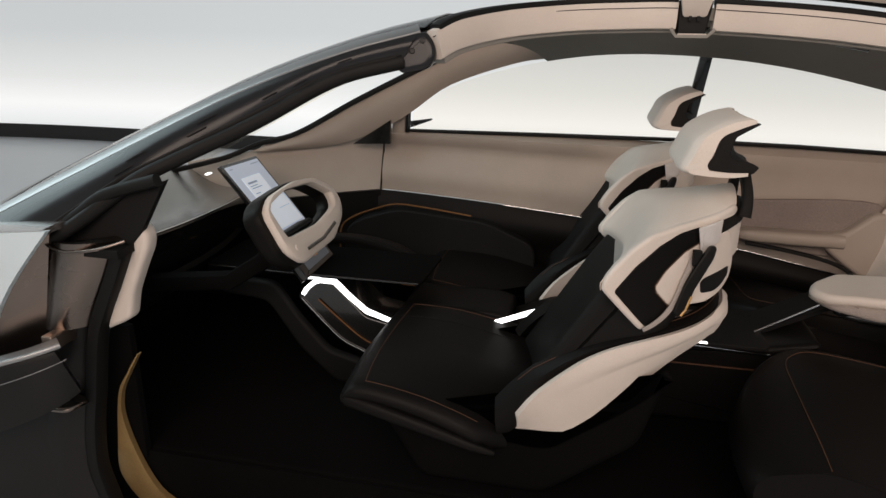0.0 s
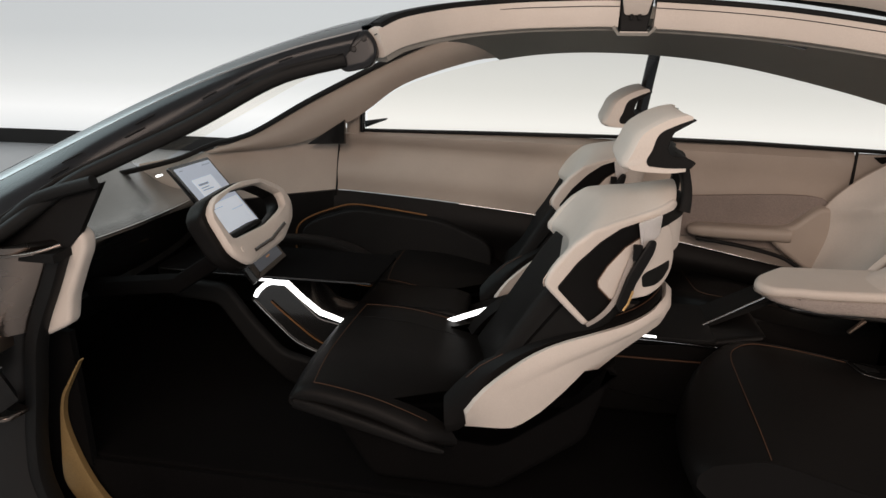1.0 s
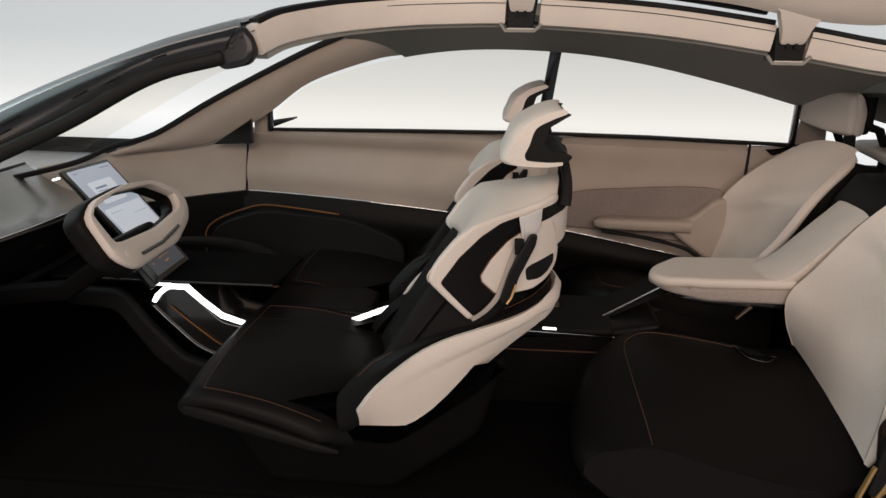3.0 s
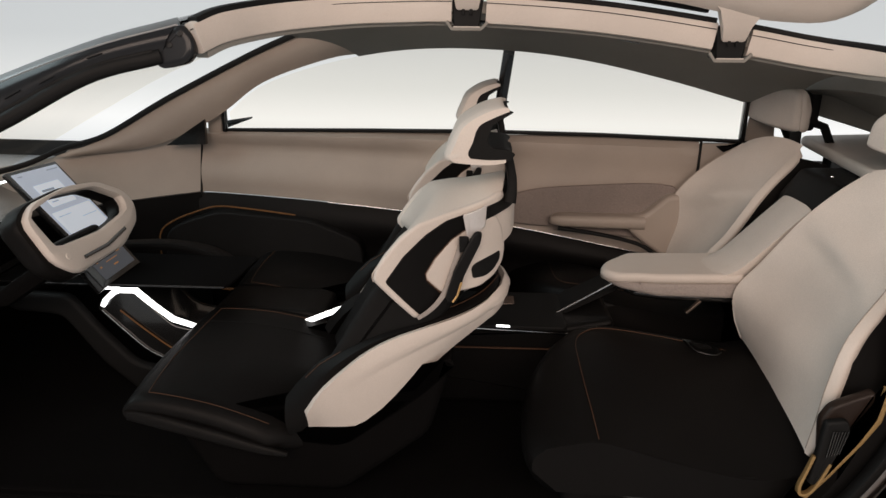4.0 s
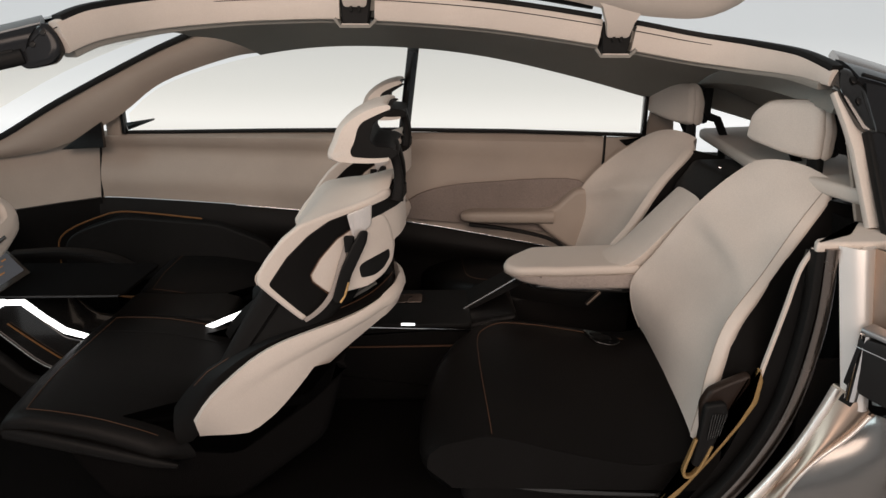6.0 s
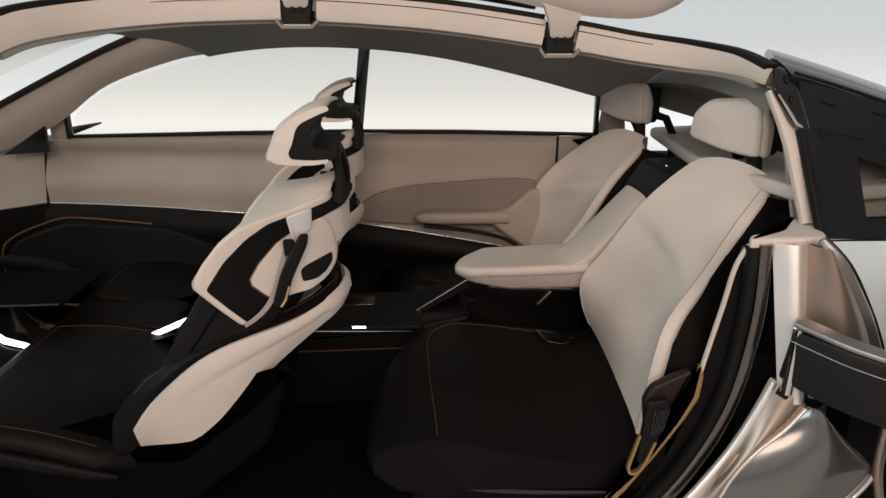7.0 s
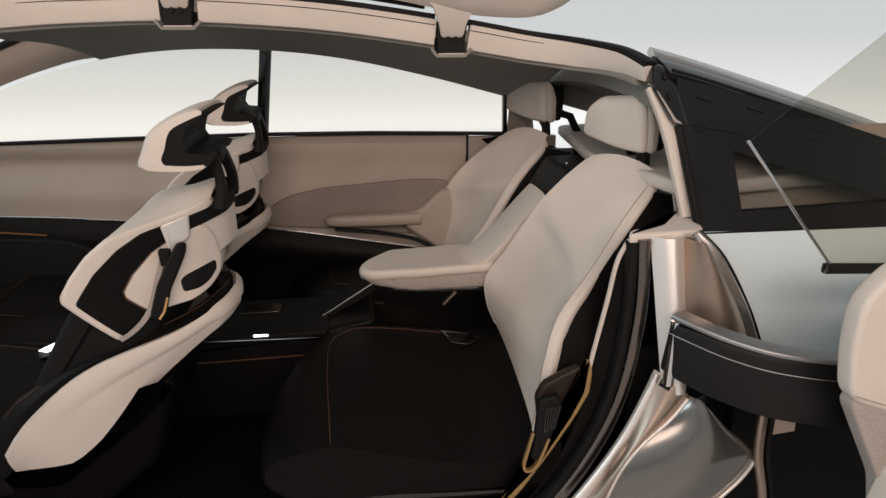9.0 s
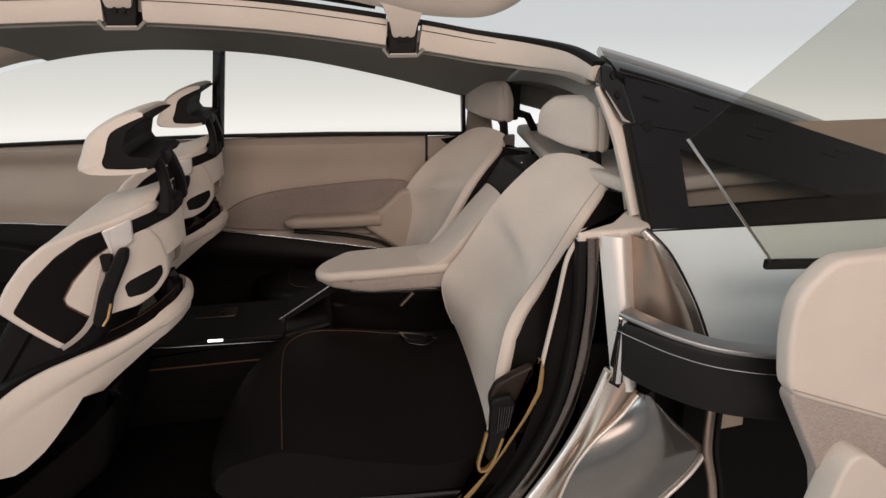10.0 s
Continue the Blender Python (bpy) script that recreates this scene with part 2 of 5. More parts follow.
def channel(O, I, s0, s1, fn, n=12):
    """A bent strip between an outer and an inner line of points, from s0 to s1 across."""
    m = len(O)
    bm = bmesh.new()
    V = []
    for k in range(n + 1):
        d = s0 + (s1 - s0) * k / n
        e = 0.003 if k in (0, n) else 0.0
        V.append([bm.verts.new(fn(p[0] + (q[0] - p[0]) * e / 0.02, p[1] + (q[1] - p[1]) * e / 0.02, d)) for p, q in zip(O, I)] + [bm.verts.new(fn(q[0], q[1], d)) for q in reversed(I)])
    for a, b in zip(V, V[1:]):
        for i in range(2 * m):
            j = (i + 1) % (2 * m)
            bm.faces.new((a[i], a[j], b[j], b[i]))
    for ring in (V[0], V[-1]):
        for i in range(m - 1):
            bm.faces.new((ring[i], ring[i + 1], ring[2 * m - 2 - i], ring[2 * m - 1 - i]))
    return bm


def pillow(fn, nu, nv, back, power=4.0):
    """A padded piece with a front fn(u, v) and a rounded back, thickest in the middle by the vector back."""
    rings = []
    for j in range(nv + 1):
        v = j / nv
        front = [Vector(fn(i / nu, v)) for i in range(nu + 1)]
        kv = (1 - abs(2 * v - 1) ** power) * 0.9 + 0.1
        rear = [front[i] + Vector(back) * ((1 - abs(2 * i / nu - 1) ** power) * 0.92 + 0.08) * kv for i in range(nu, -1, -1)]
        rings.append(front + rear)
    return loft(rings)


def bar(path, w, h, up=(0, 0, 1), corner=0.3, bm=None, n=2):
    """A rounded bar along a path: w across, h along up; numbers or lists along the path."""
    P = [Vector(p) for p in path]
    N = len(P)

    def at(x, i):
        if isinstance(x, (int, float)):
            return x
        t = i / (N - 1) * (len(x) - 1)
        k = min(int(t), len(x) - 2)
        return x[k] + (x[k + 1] - x[k]) * (t - k)
    rings = []
    for i in range(N):
        t = (P[min(i + 1, N - 1)] - P[max(i - 1, 0)]).normalized()
        side = t.cross(Vector(up)).normalized()
        top = side.cross(t).normalized()
        a, b = at(w, i) / 2, at(h, i) / 2
        o = rounded([(-a, -b), (a, -b), (a, b), (-a, b)], corner * 2 * min(a, b), n)
        rings.append([P[i] + side * p[0] + top * p[1] for p in o])
    return loft(rings, bm=bm)


def lerp_table(table, x):
    if x <= table[0][0]:
        return table[0][1]
    for (a, b), (c, d) in zip(table, table[1:]):
        if x <= c:
            return b + (d - b) * (x - a) / (c - a)
    return table[-1][1]


def smooth_table(table, x):
    """A smooth value through a table of (x, value)."""
    if x <= table[0][0]:
        return table[0][1]
    for i in range(len(table) - 1):
        (a, b), (c, d) = table[i], table[i + 1]
        if x <= c:
            m0 = (d - table[i - 1][1]) / (c - table[i - 1][0]) if i else (d - b) / (c - a)
            m1 = (table[i + 2][1] - b) / (table[i + 2][0] - a) if i + 2 < len(table) else (d - b) / (c - a)
            t, w = (x - a) / (c - a), c - a
            return (2 * t ** 3 - 3 * t * t + 1) * b + (t ** 3 - 2 * t * t + t) * w * m0 + (3 * t * t - 2 * t ** 3) * d + (t ** 3 - t * t) * w * m1
    return table[-1][1]


def XZ(u, v, d):
    return Vector((u, d, v))


def XY(u, v, d):
    return Vector((u, v, d))


# ---- studio ----
ground = part("floor", slab([(-12, -12), (12, -12), (12, 8), (-12, 8)], -0.1, 0.0, XY, 0.01, 1), FLOORMAT)
tagged(ground, "smooth grey reflective studio floor", "floor", kind="structure")


def studio_wall(name, plan, mat, label):
    """A stretch of the curved studio wall over a plan line, with a dark skirting band."""
    line = [Vector((p[0], p[1], 0)) for p in curve([(*p, 0) for p in plan], 8)]

    def run(d0, z0, d1, z1):
        rows = []
        for k, p in enumerate(line):
            t = (line[min(k + 1, len(line) - 1)] - line[max(k - 1, 0)]).normalized()
            n = Vector((-t.y, t.x, 0))
            rows.append([p + n * d0 + Vector((0, 0, z0)), p + n * d1 + Vector((0, 0, z0)), p + n * d1 + Vector((0, 0, z1)), p + n * d0 + Vector((0, 0, z1))])
        return loft(rows)
    tagged(part(name, run(0, 0.17, 0.2, 6.0), mat), label, "wall", kind="structure")
    tagged(part(name.replace("wall", "baseboard"), run(-0.03, 0.0, 0.2, 0.17), SKIRT), "black skirting band at the foot of the studio wall", "baseboard", kind="structure")


studio_wall("wall_north", [(-10.8, -7.0), (-10.9, -2.0), (-10.6, 1.5), (-9.3, 3.9), (-7.6, 4.85), (-5.95, 5.17), (-3.0, 5.08), (0.0, 4.95), (3.5, 4.75), (7.2, 4.1), (9.5, 2.6), (10.8, 0.5), (11.0, -2.0), (10.6, -7.0)], WALLGLOW, "white studio wall, its wash of light painted as a glow greying upwards")
# south stretch stays out of view and glows as added fill
studio_wall("wall_south", [(10.6, -7.0), (8.0, -10.0), (1.0, -11.0), (-8.0, -10.0), (-10.8, -7.0)], SOUTHGLOW, "unseen curved studio wall with an added fill glow")
tagged(part("ceiling", slab([(-12, -12), (12, -12), (12, 8), (-12, 8)], 6.0, 6.2, XY, 0.01, 1), WALLDARK), "dark grey studio ceiling", "ceiling", kind="structure")


# ---- the car ----
def yfar(x, z):
    return 0.598 - 0.045 * max(x, 0) - 0.2 * (z - 0.96) - (0.10 * (-x - 0.1) if x < -0.1 else 0)


car = thing("car", "bronze and black concept car with its doors and canopy standing open", "car")
WTOP = [(-0.03, 1.03), (0.0, 1.06), (0.128, 1.14), (0.40, 1.225), (0.69, 1.272), (1.01, 1.274), (1.30, 1.243), (1.607, 1.177), (1.883, 1.103)]


def wtop(x):
    return smooth_table(WTOP, x)


SPINE = [(0.30, 1.315), (0.45, 1.362), (0.6, 1.385), (0.9, 1.392), (1.25, 1.368), (1.6, 1.317), (1.8, 1.285), (1.95, 1.25), (2.3, 1.16)]


def zspine(x):
    return smooth_table(SPINE, x)


# floor pan, sill and tunnel
part("floor_pan", slab(rounded([(-0.95, -0.60), (1.75, -0.62), (2.4, -0.6), (2.4, 0.6), (-0.95, 0.6)], 0.1), 0.19, 0.22, XY, 0.01, 2), CARPET, car)
part("sill", bar(curve([(-0.60, -0.68, -0.02), (0.5, -0.68, 0.02), (1.4, -0.68, 0.08), (1.70, -0.68, 0.16)], 6), 0.13, 0.15, corner=0.3), BLACK, car)
part("floor_side", sheet(lambda u, v: (-0.95 + 2.75 * u, -0.622, 0.215 - 0.215 * v), 8, 2, 0.01), CARPET, car, "black floor side")
part("firewall", sheet(lambda u, v: (-0.95 + 0.05 * v, -0.66 + 1.26 * u, 0.2 + 0.5 * v), 6, 6, 0.03), CARPET, car)

# far side: door trim
far = thing("passenger_door_trim", "greige far side door trim with dark lower panel and copper piping", "car door")


def door_upper(u, v):
    x = -0.145 + 1.895 * u
    z = 0.968 + (smooth_table([(-0.15, 0.725), (0.3, 0.70), (0.63, 0.672), (1.03, 0.63), (1.62, 0.526), (1.75, 0.50)], x) - 0.968) * v
    relief = 0.020 * math.exp(-((v - 0.10) / 0.09) ** 2) - 0.010 * math.exp(-((v - 0.32) / 0.14) ** 2) + 0.024 * math.exp(-((v - 0.72) / 0.26) ** 2)
    fade = max(0, min(1, (1.15 - x) / 0.35))
    return (x, yfar(x, 0.96) - 0.010 - relief * (0.35 + 0.65 * fade) - 0.02 * v ** 3 + (0.025 * (1 - v / 0.10) ** 2 if v < 0.10 else 0), z)


part("upper_panel", sheet(door_upper, 40, 14, 0.03), TAN, far)


def door_lower(u, v):
    x = -0.16 + 1.92 * u
    z0 = smooth_table([(-0.15, 0.725), (0.3, 0.70), (0.63, 0.672), (1.03, 0.63), (1.62, 0.526), (1.75, 0.50)], x)
    ledge = 0.025 * math.sin(math.pi * min(1, v / 0.35)) - 0.02 * max(0, min(1, (v - 0.2) / 0.3))
    return (x, yfar(x, 0.96) - 0.04 - ledge, z0 - 0.002 + (0.22 - z0) * v)


part("lower_panel", sheet(door_lower, 30, 24, 0.03), BLACK, far)
part("chrome_strip", bar([Vector((x, yfar(x, 0.96) - 0.05, smooth_table([(0.3, 0.70), (0.63, 0.674), (1.03, 0.632), (1.62, 0.528)], x))) for x in np.linspace(0.36, 1.64, 20)], 0.008, 0.005), CHROME, far, "thin chrome strip")
part("copper_piping", bar(curve([(-0.305, 0.468, 0.48), (-0.297, 0.468, 0.573), (-0.245, 0.472, 0.622), (-0.142, 0.478, 0.664), (-0.06, 0.48, 0.684), (0.06, 0.482, 0.676), (0.24, 0.482, 0.655)], 8), 0.004, 0.006), COPPER, far, "copper piping")
part("door_pocket", slab(rounded([(-0.29, 0.42), (-0.285, 0.565), (-0.23, 0.61), (-0.06, 0.665), (0.3, 0.635), (0.5, 0.55), (0.5, 0.40)], 0.05), 0.474, 0.55, XZ, 0.008), SOFTBLACK, far)
# woven insert and armrest of the rear far door
part("woven_insert", slab([Vector((p[0], p[1])) for p in curve([(0.98, 0.655), (1.02, 0.72), (1.12, 0.765), (1.30, 0.79), (1.66, 0.80), (1.66, 0.68), (1.60, 0.60), (1.30, 0.625)], 5, True)], 0.0, 0.02, lambda u, v, d: Vector((u, yfar(u, 0.96) - 0.055 + d, v)), 0.004), DARKWEAVE, far, "brown heather woven insert")
part("armrest", bar(curve([(1.222, 0.475, 0.666), (1.26, 0.468, 0.669), (1.40, 0.465, 0.668), (1.56, 0.465, 0.668)], 5), [0.06, 0.095, 0.10, 0.10], [0.022, 0.042, 0.046, 0.05], corner=0.45, n=4), TAN, far, "greige padded armrest")
part("armrest_block", slab(rounded([(1.50, 0.690), (1.56, 0.70), (1.64, 0.775), (1.70, 0.775), (1.70, 0.535), (1.635, 0.54), (1.55, 0.60), (1.50, 0.640)], 0.02), 0.43, 0.56, XZ, 0.016), TAN, far)
part("armrest_base", bar(curve([(1.245, 0.435, 0.642), (1.40, 0.428, 0.622), (1.535, 0.424, 0.592), (1.60, 0.42, 0.556), (1.635, 0.42, 0.525)], 5), 0.02, 0.012), RUBBER, far, "black underline")
part("door_seam", bar([(1.752, yfar(1.75, 0.96) - 0.012, 0.965), (1.750, yfar(1.75, 0.96) - 0.02, 0.88), (1.745, yfar(1.75, 0.96) - 0.03, 0.78)], 0.008, 0.012, (0, 1, 0)), RUBBER, far)
part("door_seam", bar([(-0.142, yfar(-0.14, 0.96) - 0.004, 0.94), (-0.15, yfar(-0.14, 0.96) - 0.014, 0.84), (-0.155, yfar(-0.14, 0.96) - 0.04, 0.70)], 0.005, 0.012, (0, 1, 0)), RUBBER, far)
part("window_seal", bar([(x, yfar(x, 0.96) + 0.005, z) for x, z in ((-0.04, 0.962), (0.5, 0.972), (0.97, 0.978), (1.4, 0.975), (1.90, 0.962))], 0.03, 0.012), RUBBER, far)
part("window_glass", sheet(lambda u, v: (-0.03 + 1.92 * u, yfar(-0.03 + 1.92 * u, 0.96 + v * (wtop(-0.03 + 1.92 * u) - 0.96)) + 0.02, 0.96 + v * (wtop(-0.03 + 1.92 * u) - 0.96)), 30, 6, 0.004), CLEAR, far).visible_shadow = False
part("door_pillar", bar([(1.003, 0.530, 0.965), (1.044, 0.521, 1.285)], 0.042, 0.02, (0, 1, 0)), GLOSS, far, "gloss black window divider")
part("window_post", bar([(-0.085, yfar(-0.05, 0.94) - 0.01, 0.94), (-0.075, yfar(-0.05, 1.05) - 0.01, 1.065)], 0.055, 0.02, (0, 1, 0)), TAN, far)
part("window_post", bar([(-0.045, yfar(-0.05, 0.96) - 0.012, 0.96), (-0.035, yfar(-0.05, 1.05) - 0.012, 1.06)], 0.018, 0.02, (0, 1, 0)), GLOSS, far)
part("rear_post", bar([(1.895, yfar(1.89, 0.97), 0.96), (1.885, yfar(1.88, 1.1), 1.11)], 0.016, 0.03, (0, 1, 0)), GLOSS, far)

# far front body side: cowl side, pillar and roof side
def cowl_side(u, v):
    x = -1.0 + 0.855 * u
    zt = smooth_table([(-1.0, 0.80), (-0.62, 0.875), (-0.45, 0.915), (-0.145, 0.95)], x)
    zb = smooth_table([(-1.0, 0.60), (-0.62, 0.66), (-0.34, 0.70), (-0.145, 0.722)], x)
    return (x, yfar(x, 0.96) - 0.012 * math.sin(math.pi * v) - 0.03 * v ** 3, zt + (zb - zt) * v)


part("cowl_side_panel", sheet(cowl_side, 16, 10, 0.03), TAN, car, "greige side panel ahead of the door")
part("lower_cowl_panel", sheet(lambda u, v: (-1.0 + 0.85 * u, yfar(-1.0 + 0.85 * u, 0.96) - 0.05, smooth_table([(-1.0, 0.60), (-0.62, 0.66), (-0.34, 0.70), (-0.145, 0.724)], -1.0 + 0.85 * u) * (1 - v) + 0.22 * v), 12, 6, 0.03), BLACK, car)

OUTER = [(-0.70, 0.862), (-0.500, 0.932), (-0.250, 1.075), (-0.05, 1.17), (0.109, 1.246), (0.299, 1.325), (0.40, 1.367)]
INNER = [(-0.60, 0.860), (-0.32, 0.905), (-0.12, 0.985), (-0.012, 1.047), (0.14, 1.152), (0.38, 1.235), (0.52, 1.258)]


def pillar_far(u, v):
    k = u * 6
    i = min(int(k), 5)
    a = smooth_table([(j, p[0]) for j, p in enumerate(OUTER)], k), smooth_table([(j, p[1]) for j, p in enumerate(OUTER)], k)
    b = smooth_table([(j, p[0]) for j, p in enumerate(INNER)], k), smooth_table([(j, p[1]) for j, p in enumerate(INNER)], k)
    x, z = a[0] + (b[0] - a[0]) * v, a[1] + (b[1] - a[1]) * v
    return (x, 0.535 - 0.03 * (1 - v) - 0.012 * math.sin(math.pi * v), z)


part("windscreen_pillar", sheet(pillar_far, 30, 10, 0.03), TAN, car, "greige windscreen pillar trim")
part("windscreen_seal", bar(curve([(-1.05, 0.1, 0.79), (-0.95, 0.33, 0.80), (-0.80, 0.47, 0.835), (-0.66, 0.51, 0.895), (-0.481, 0.505, 0.948), (-0.224, 0.50, 1.087), (0.109, 0.50, 1.250), (0.299, 0.49, 1.33), (0.36, 0.44, 1.362), (0.43, 0.34, 1.375), (0.46, 0.1, 1.385)], 6), 0.022, 0.02), RUBBER, car)
part("corner_panel", slab([(-0.255, 0.911), (-0.098, 0.918), (-0.097, 1.012)], 0.0, 0.02, lambda u, v, d: Vector((u, 0.515 + d, v)), 0.002, 1), GLOSS, car)
part("door_mirror", loft([[Vector((-0.065 + 0.10 * t, 0.66 + a * 0.02, 0.978 + 0.025 * t + b * 0.016 * (1 - 0.75 * t))) for a, b in ((-1, 0), (-0.5, 0.8), (0.5, 0.8), (1, 0), (0.4, -1), (-0.4, -1))] for t in (0, 0.3, 0.6, 0.85, 1.0)]), GUN, car, "slim dark camera mirror")

# headliner from the far window top over to the spine
def liner(u, v):
    x0 = 0.50 - 0.14 * min(1, 2 * v)
    x = x0 + (2.0 - x0) * u
    z0, z1 = wtop(x) if x < 1.88 else 1.10 - 0.3 * (x - 1.88), zspine(x) - 0.012
    y0 = yfar(x, z0)
    y = y0 + (-0.10 - y0) * v
    w = 1 - (1 - min(1, v * 1.25)) ** 2.2
    return (x, y, z0 + (z1 - z0) * w)


part("headliner", sheet(liner, 36, 18, -0.03), LINER, car, "greige headliner with the roof shade in its colour")
part("headliner_slot", bar(curve([(0.62, 0.20, 1.352), (0.95, 0.20, 1.362), (1.25, 0.19, 1.337), (1.42, 0.17, 1.308)], 6), 0.012, 0.012), GLOSS, car)
part("headliner_seam", bar(curve([(1.885, 0.50, 1.105), (1.90, 0.45, 1.16), (1.925, 0.38, 1.205), (1.955, 0.33, 1.212), (1.975, 0.30, 1.21)], 6), 0.006, 0.01), RUBBER, car)

# canopy opening rail, cream, with hinge pockets
RAIL = curve([(0.298, -0.425, 1.312), (0.34, -0.36, 1.338), (0.43, -0.24, 1.362), (0.56, -0.15, 1.378), (0.70, -0.115, 1.386), (0.9, -0.10, 1.388), (1.25, -0.095, 1.366), (1.6, -0.095, 1.318), (1.79, -0.11, 1.286), (1.91, -0.18, 1.268), (1.985, -0.31, 1.252), (2.012, -0.42, 1.228)], 40)


def rail_pieces():
    whole = [p for p in RAIL]
    cuts = [(0.862, 0.948), (1.549, 1.636)]
    runs, run = [], []
    for p in whole:
        if any(a < p.x < b for a, b in cuts):
            if run:
                runs.append(run)
            run = []
        else:
            run.append(p)
    runs.append(run)
    for r in runs:
        if len(r) > 2:
            n = len(r)
            h = [0.068] * n if r[-1].x < 1.9 else [0.068, 0.066, 0.062, 0.05, 0.035]
            part("canopy_rail", bar(r, 0.035, h, corner=0.25), CREAM, car, "cream canopy rail")
            hh = [lerp_table([(i / (len(h) - 1), q) for i, q in enumerate(h)], i / (n - 1)) for i in range(n)]
            part("rail_seal", bar([p + Vector((0, 0.002, 0.5 * q + 0.004)) for p, q in zip(r, hh)], 0.034, 0.016), RUBBER, car)
            part("rail_seam", bar([p + Vector((0, -0.0178, 0.5 * q - 0.016)) for p, q in zip(r, hh)], 0.003, 0.002), RUBBER, car)
            part("rail_lip", bar([p + Vector((0, 0.03, -0.5 * q)) for p, q in zip(r, hh)], 0.05, 0.018), LINER, car)


rail_pieces()


def hinge(x):
    z = zspine(x)
    h = thing("canopy_hinge", "black canopy hinge with a cream arm in the roof rail", "hinge", "canopy hinges")
    part("pocket", slab(rounded([(x - 0.040, z + 0.035), (x + 0.044, z + 0.035), (x + 0.032, z - 0.048), (x - 0.036, z - 0.048)], 0.006), -0.118, -0.045, XZ, 0.004), RUBBER, h, "black hinge pocket")
    part("pocket_rim", bar([(x - 0.054, -0.117, z - 0.034), (x - 0.040, -0.119, z - 0.053), (x + 0.036, -0.119, z - 0.053), (x + 0.054, -0.117, z - 0.036)], 0.009, 0.012, (0, 1, 0)), LINER, h, "grey pocket rim")
    part("pocket_lip", bar([(x - 0.036, -0.121, z - 0.0475), (x + 0.034, -0.121, z - 0.0475)], 0.003, 0.006, (0, 1, 0)), CREAM, h)
    part("arm", loft([[Vector((x - w, y, zz)), Vector((x + w, y, zz)), Vector((x + w, y + 0.03, zz + 0.006)), Vector((x - w, y + 0.03, zz + 0.006))] for y, zz, w in ((-0.124, z - 0.006, 0.024), (-0.130, z - 0.002, 0.029), (-0.145, z + 0.03, 0.036), (-0.165, z + 0.07, 0.055), (-0.175, z + 0.11, 0.10))]), CREAM, h, "cream hinge arm")
    for k in (-1, 1):
        part("bolt", bar([(x + k * 0.010, -0.125, z - 0.016), (x + k * 0.010, -0.125, z - 0.002)], 0.008, 0.006, (0, 1, 0)), RUBBER, h)


hinge(0.903)
hinge(1.59)

canopy = thing("roof_canopy", "cream lined roof canopy panel raised open on its hinges", "car door")


def canopy_low(x):
    return smooth_table([(0.70, 1.50), (0.85, 1.452), (1.0, 1.446), (1.4, 1.41), (1.6, 1.373), (1.70, 1.362), (1.80, 1.362), (1.87, 1.385), (1.93, 1.43), (1.95, 1.50)], x)


part("inner_frame", sheet(lambda u, v: (0.70 + 1.25 * u, -0.15 - 0.16 * v, canopy_low(0.70 + 1.25 * u) + 0.30 * v * v + 0.06 * v), 40, 8, 0.03), CREAM, canopy, "cream inner frame")
part("outer_skin", sheet(lambda u, v: (0.72 + 1.2 * u, -0.30 - 0.12 * v, canopy_low(0.9) + 0.15 + 0.6 * v), 10, 6, 0.02), GLOSS, canopy)
part("edge_seal", bar([Vector((x, -0.11, zspine(x) + 0.062)) for x in np.linspace(0.97, 1.52, 12)], 0.03, 0.016), RUBBER, canopy)

# near windscreen pillar in smoked black with slots and rubber
def pillar_near(u, v):
    low = ((0, -0.72, -0.80, 0.77), (0.14, -0.533, -0.73, 0.870), (0.3, -0.368, -0.66, 0.994), (0.38, -0.293, -0.61, 1.036), (0.54, -0.12, -0.54, 1.121), (0.78, 0.071, -0.485, 1.225), (1, 0.225, -0.44, 1.268))
    high = ((0, -0.90, -0.73, 0.815), (0.14, -0.726, -0.70, 0.906), (0.34, -0.450, -0.62, 1.050), (0.54, -0.189, -0.53, 1.183), (0.80, 0.082, -0.48, 1.288), (1, 0.262, -0.43, 1.339))
    a = Vector([smooth_table([(r[0], r[k]) for r in low], u) for k in (1, 2, 3)])
    b = Vector([smooth_table([(r[0], r[k]) for r in high], u) for k in (1, 2, 3)])
    p = a + (b - a) * v
    return p + Vector((0, -0.012, 0.006)) * math.sin(math.pi * v)


part("windscreen_pillar", sheet(pillar_near, 30, 10, 0.03), PIANO, car, "smoked gloss black windscreen pillar")
for _u, _v in ((0.30, 0.35), (0.34, 0.55), (0.44, 0.42), (0.47, 0.62), (0.60, 0.45), (0.68, 0.40), (0.80, 0.55), (0.24, 0.22)):
    _p = [Vector(pillar_near(_u + k * 0.012, _v + k * 0.006)) + Vector((0, -0.003, 0.001)) for k in range(4)]
    part("slot", bar(_p, 0.0022, 0.004, (0, 1, 0)), RUBBER, car)
part("pillar_seal", bar([Vector(pillar_near(u, 0)) + Vector((0.0, 0.0, 0.006)) for u in np.linspace(0.10, 1.0, 28)], 0.036, 0.034, corner=0.48, n=5), RUBBER, car, "black rubber door seal")
part("pillar_gap", bar([Vector(pillar_near(u, 0.24)) + Vector((0.0, -0.001, 0.0)) for u in np.linspace(0.06, 0.97, 28)], 0.008, 0.010), RUBBER, car)
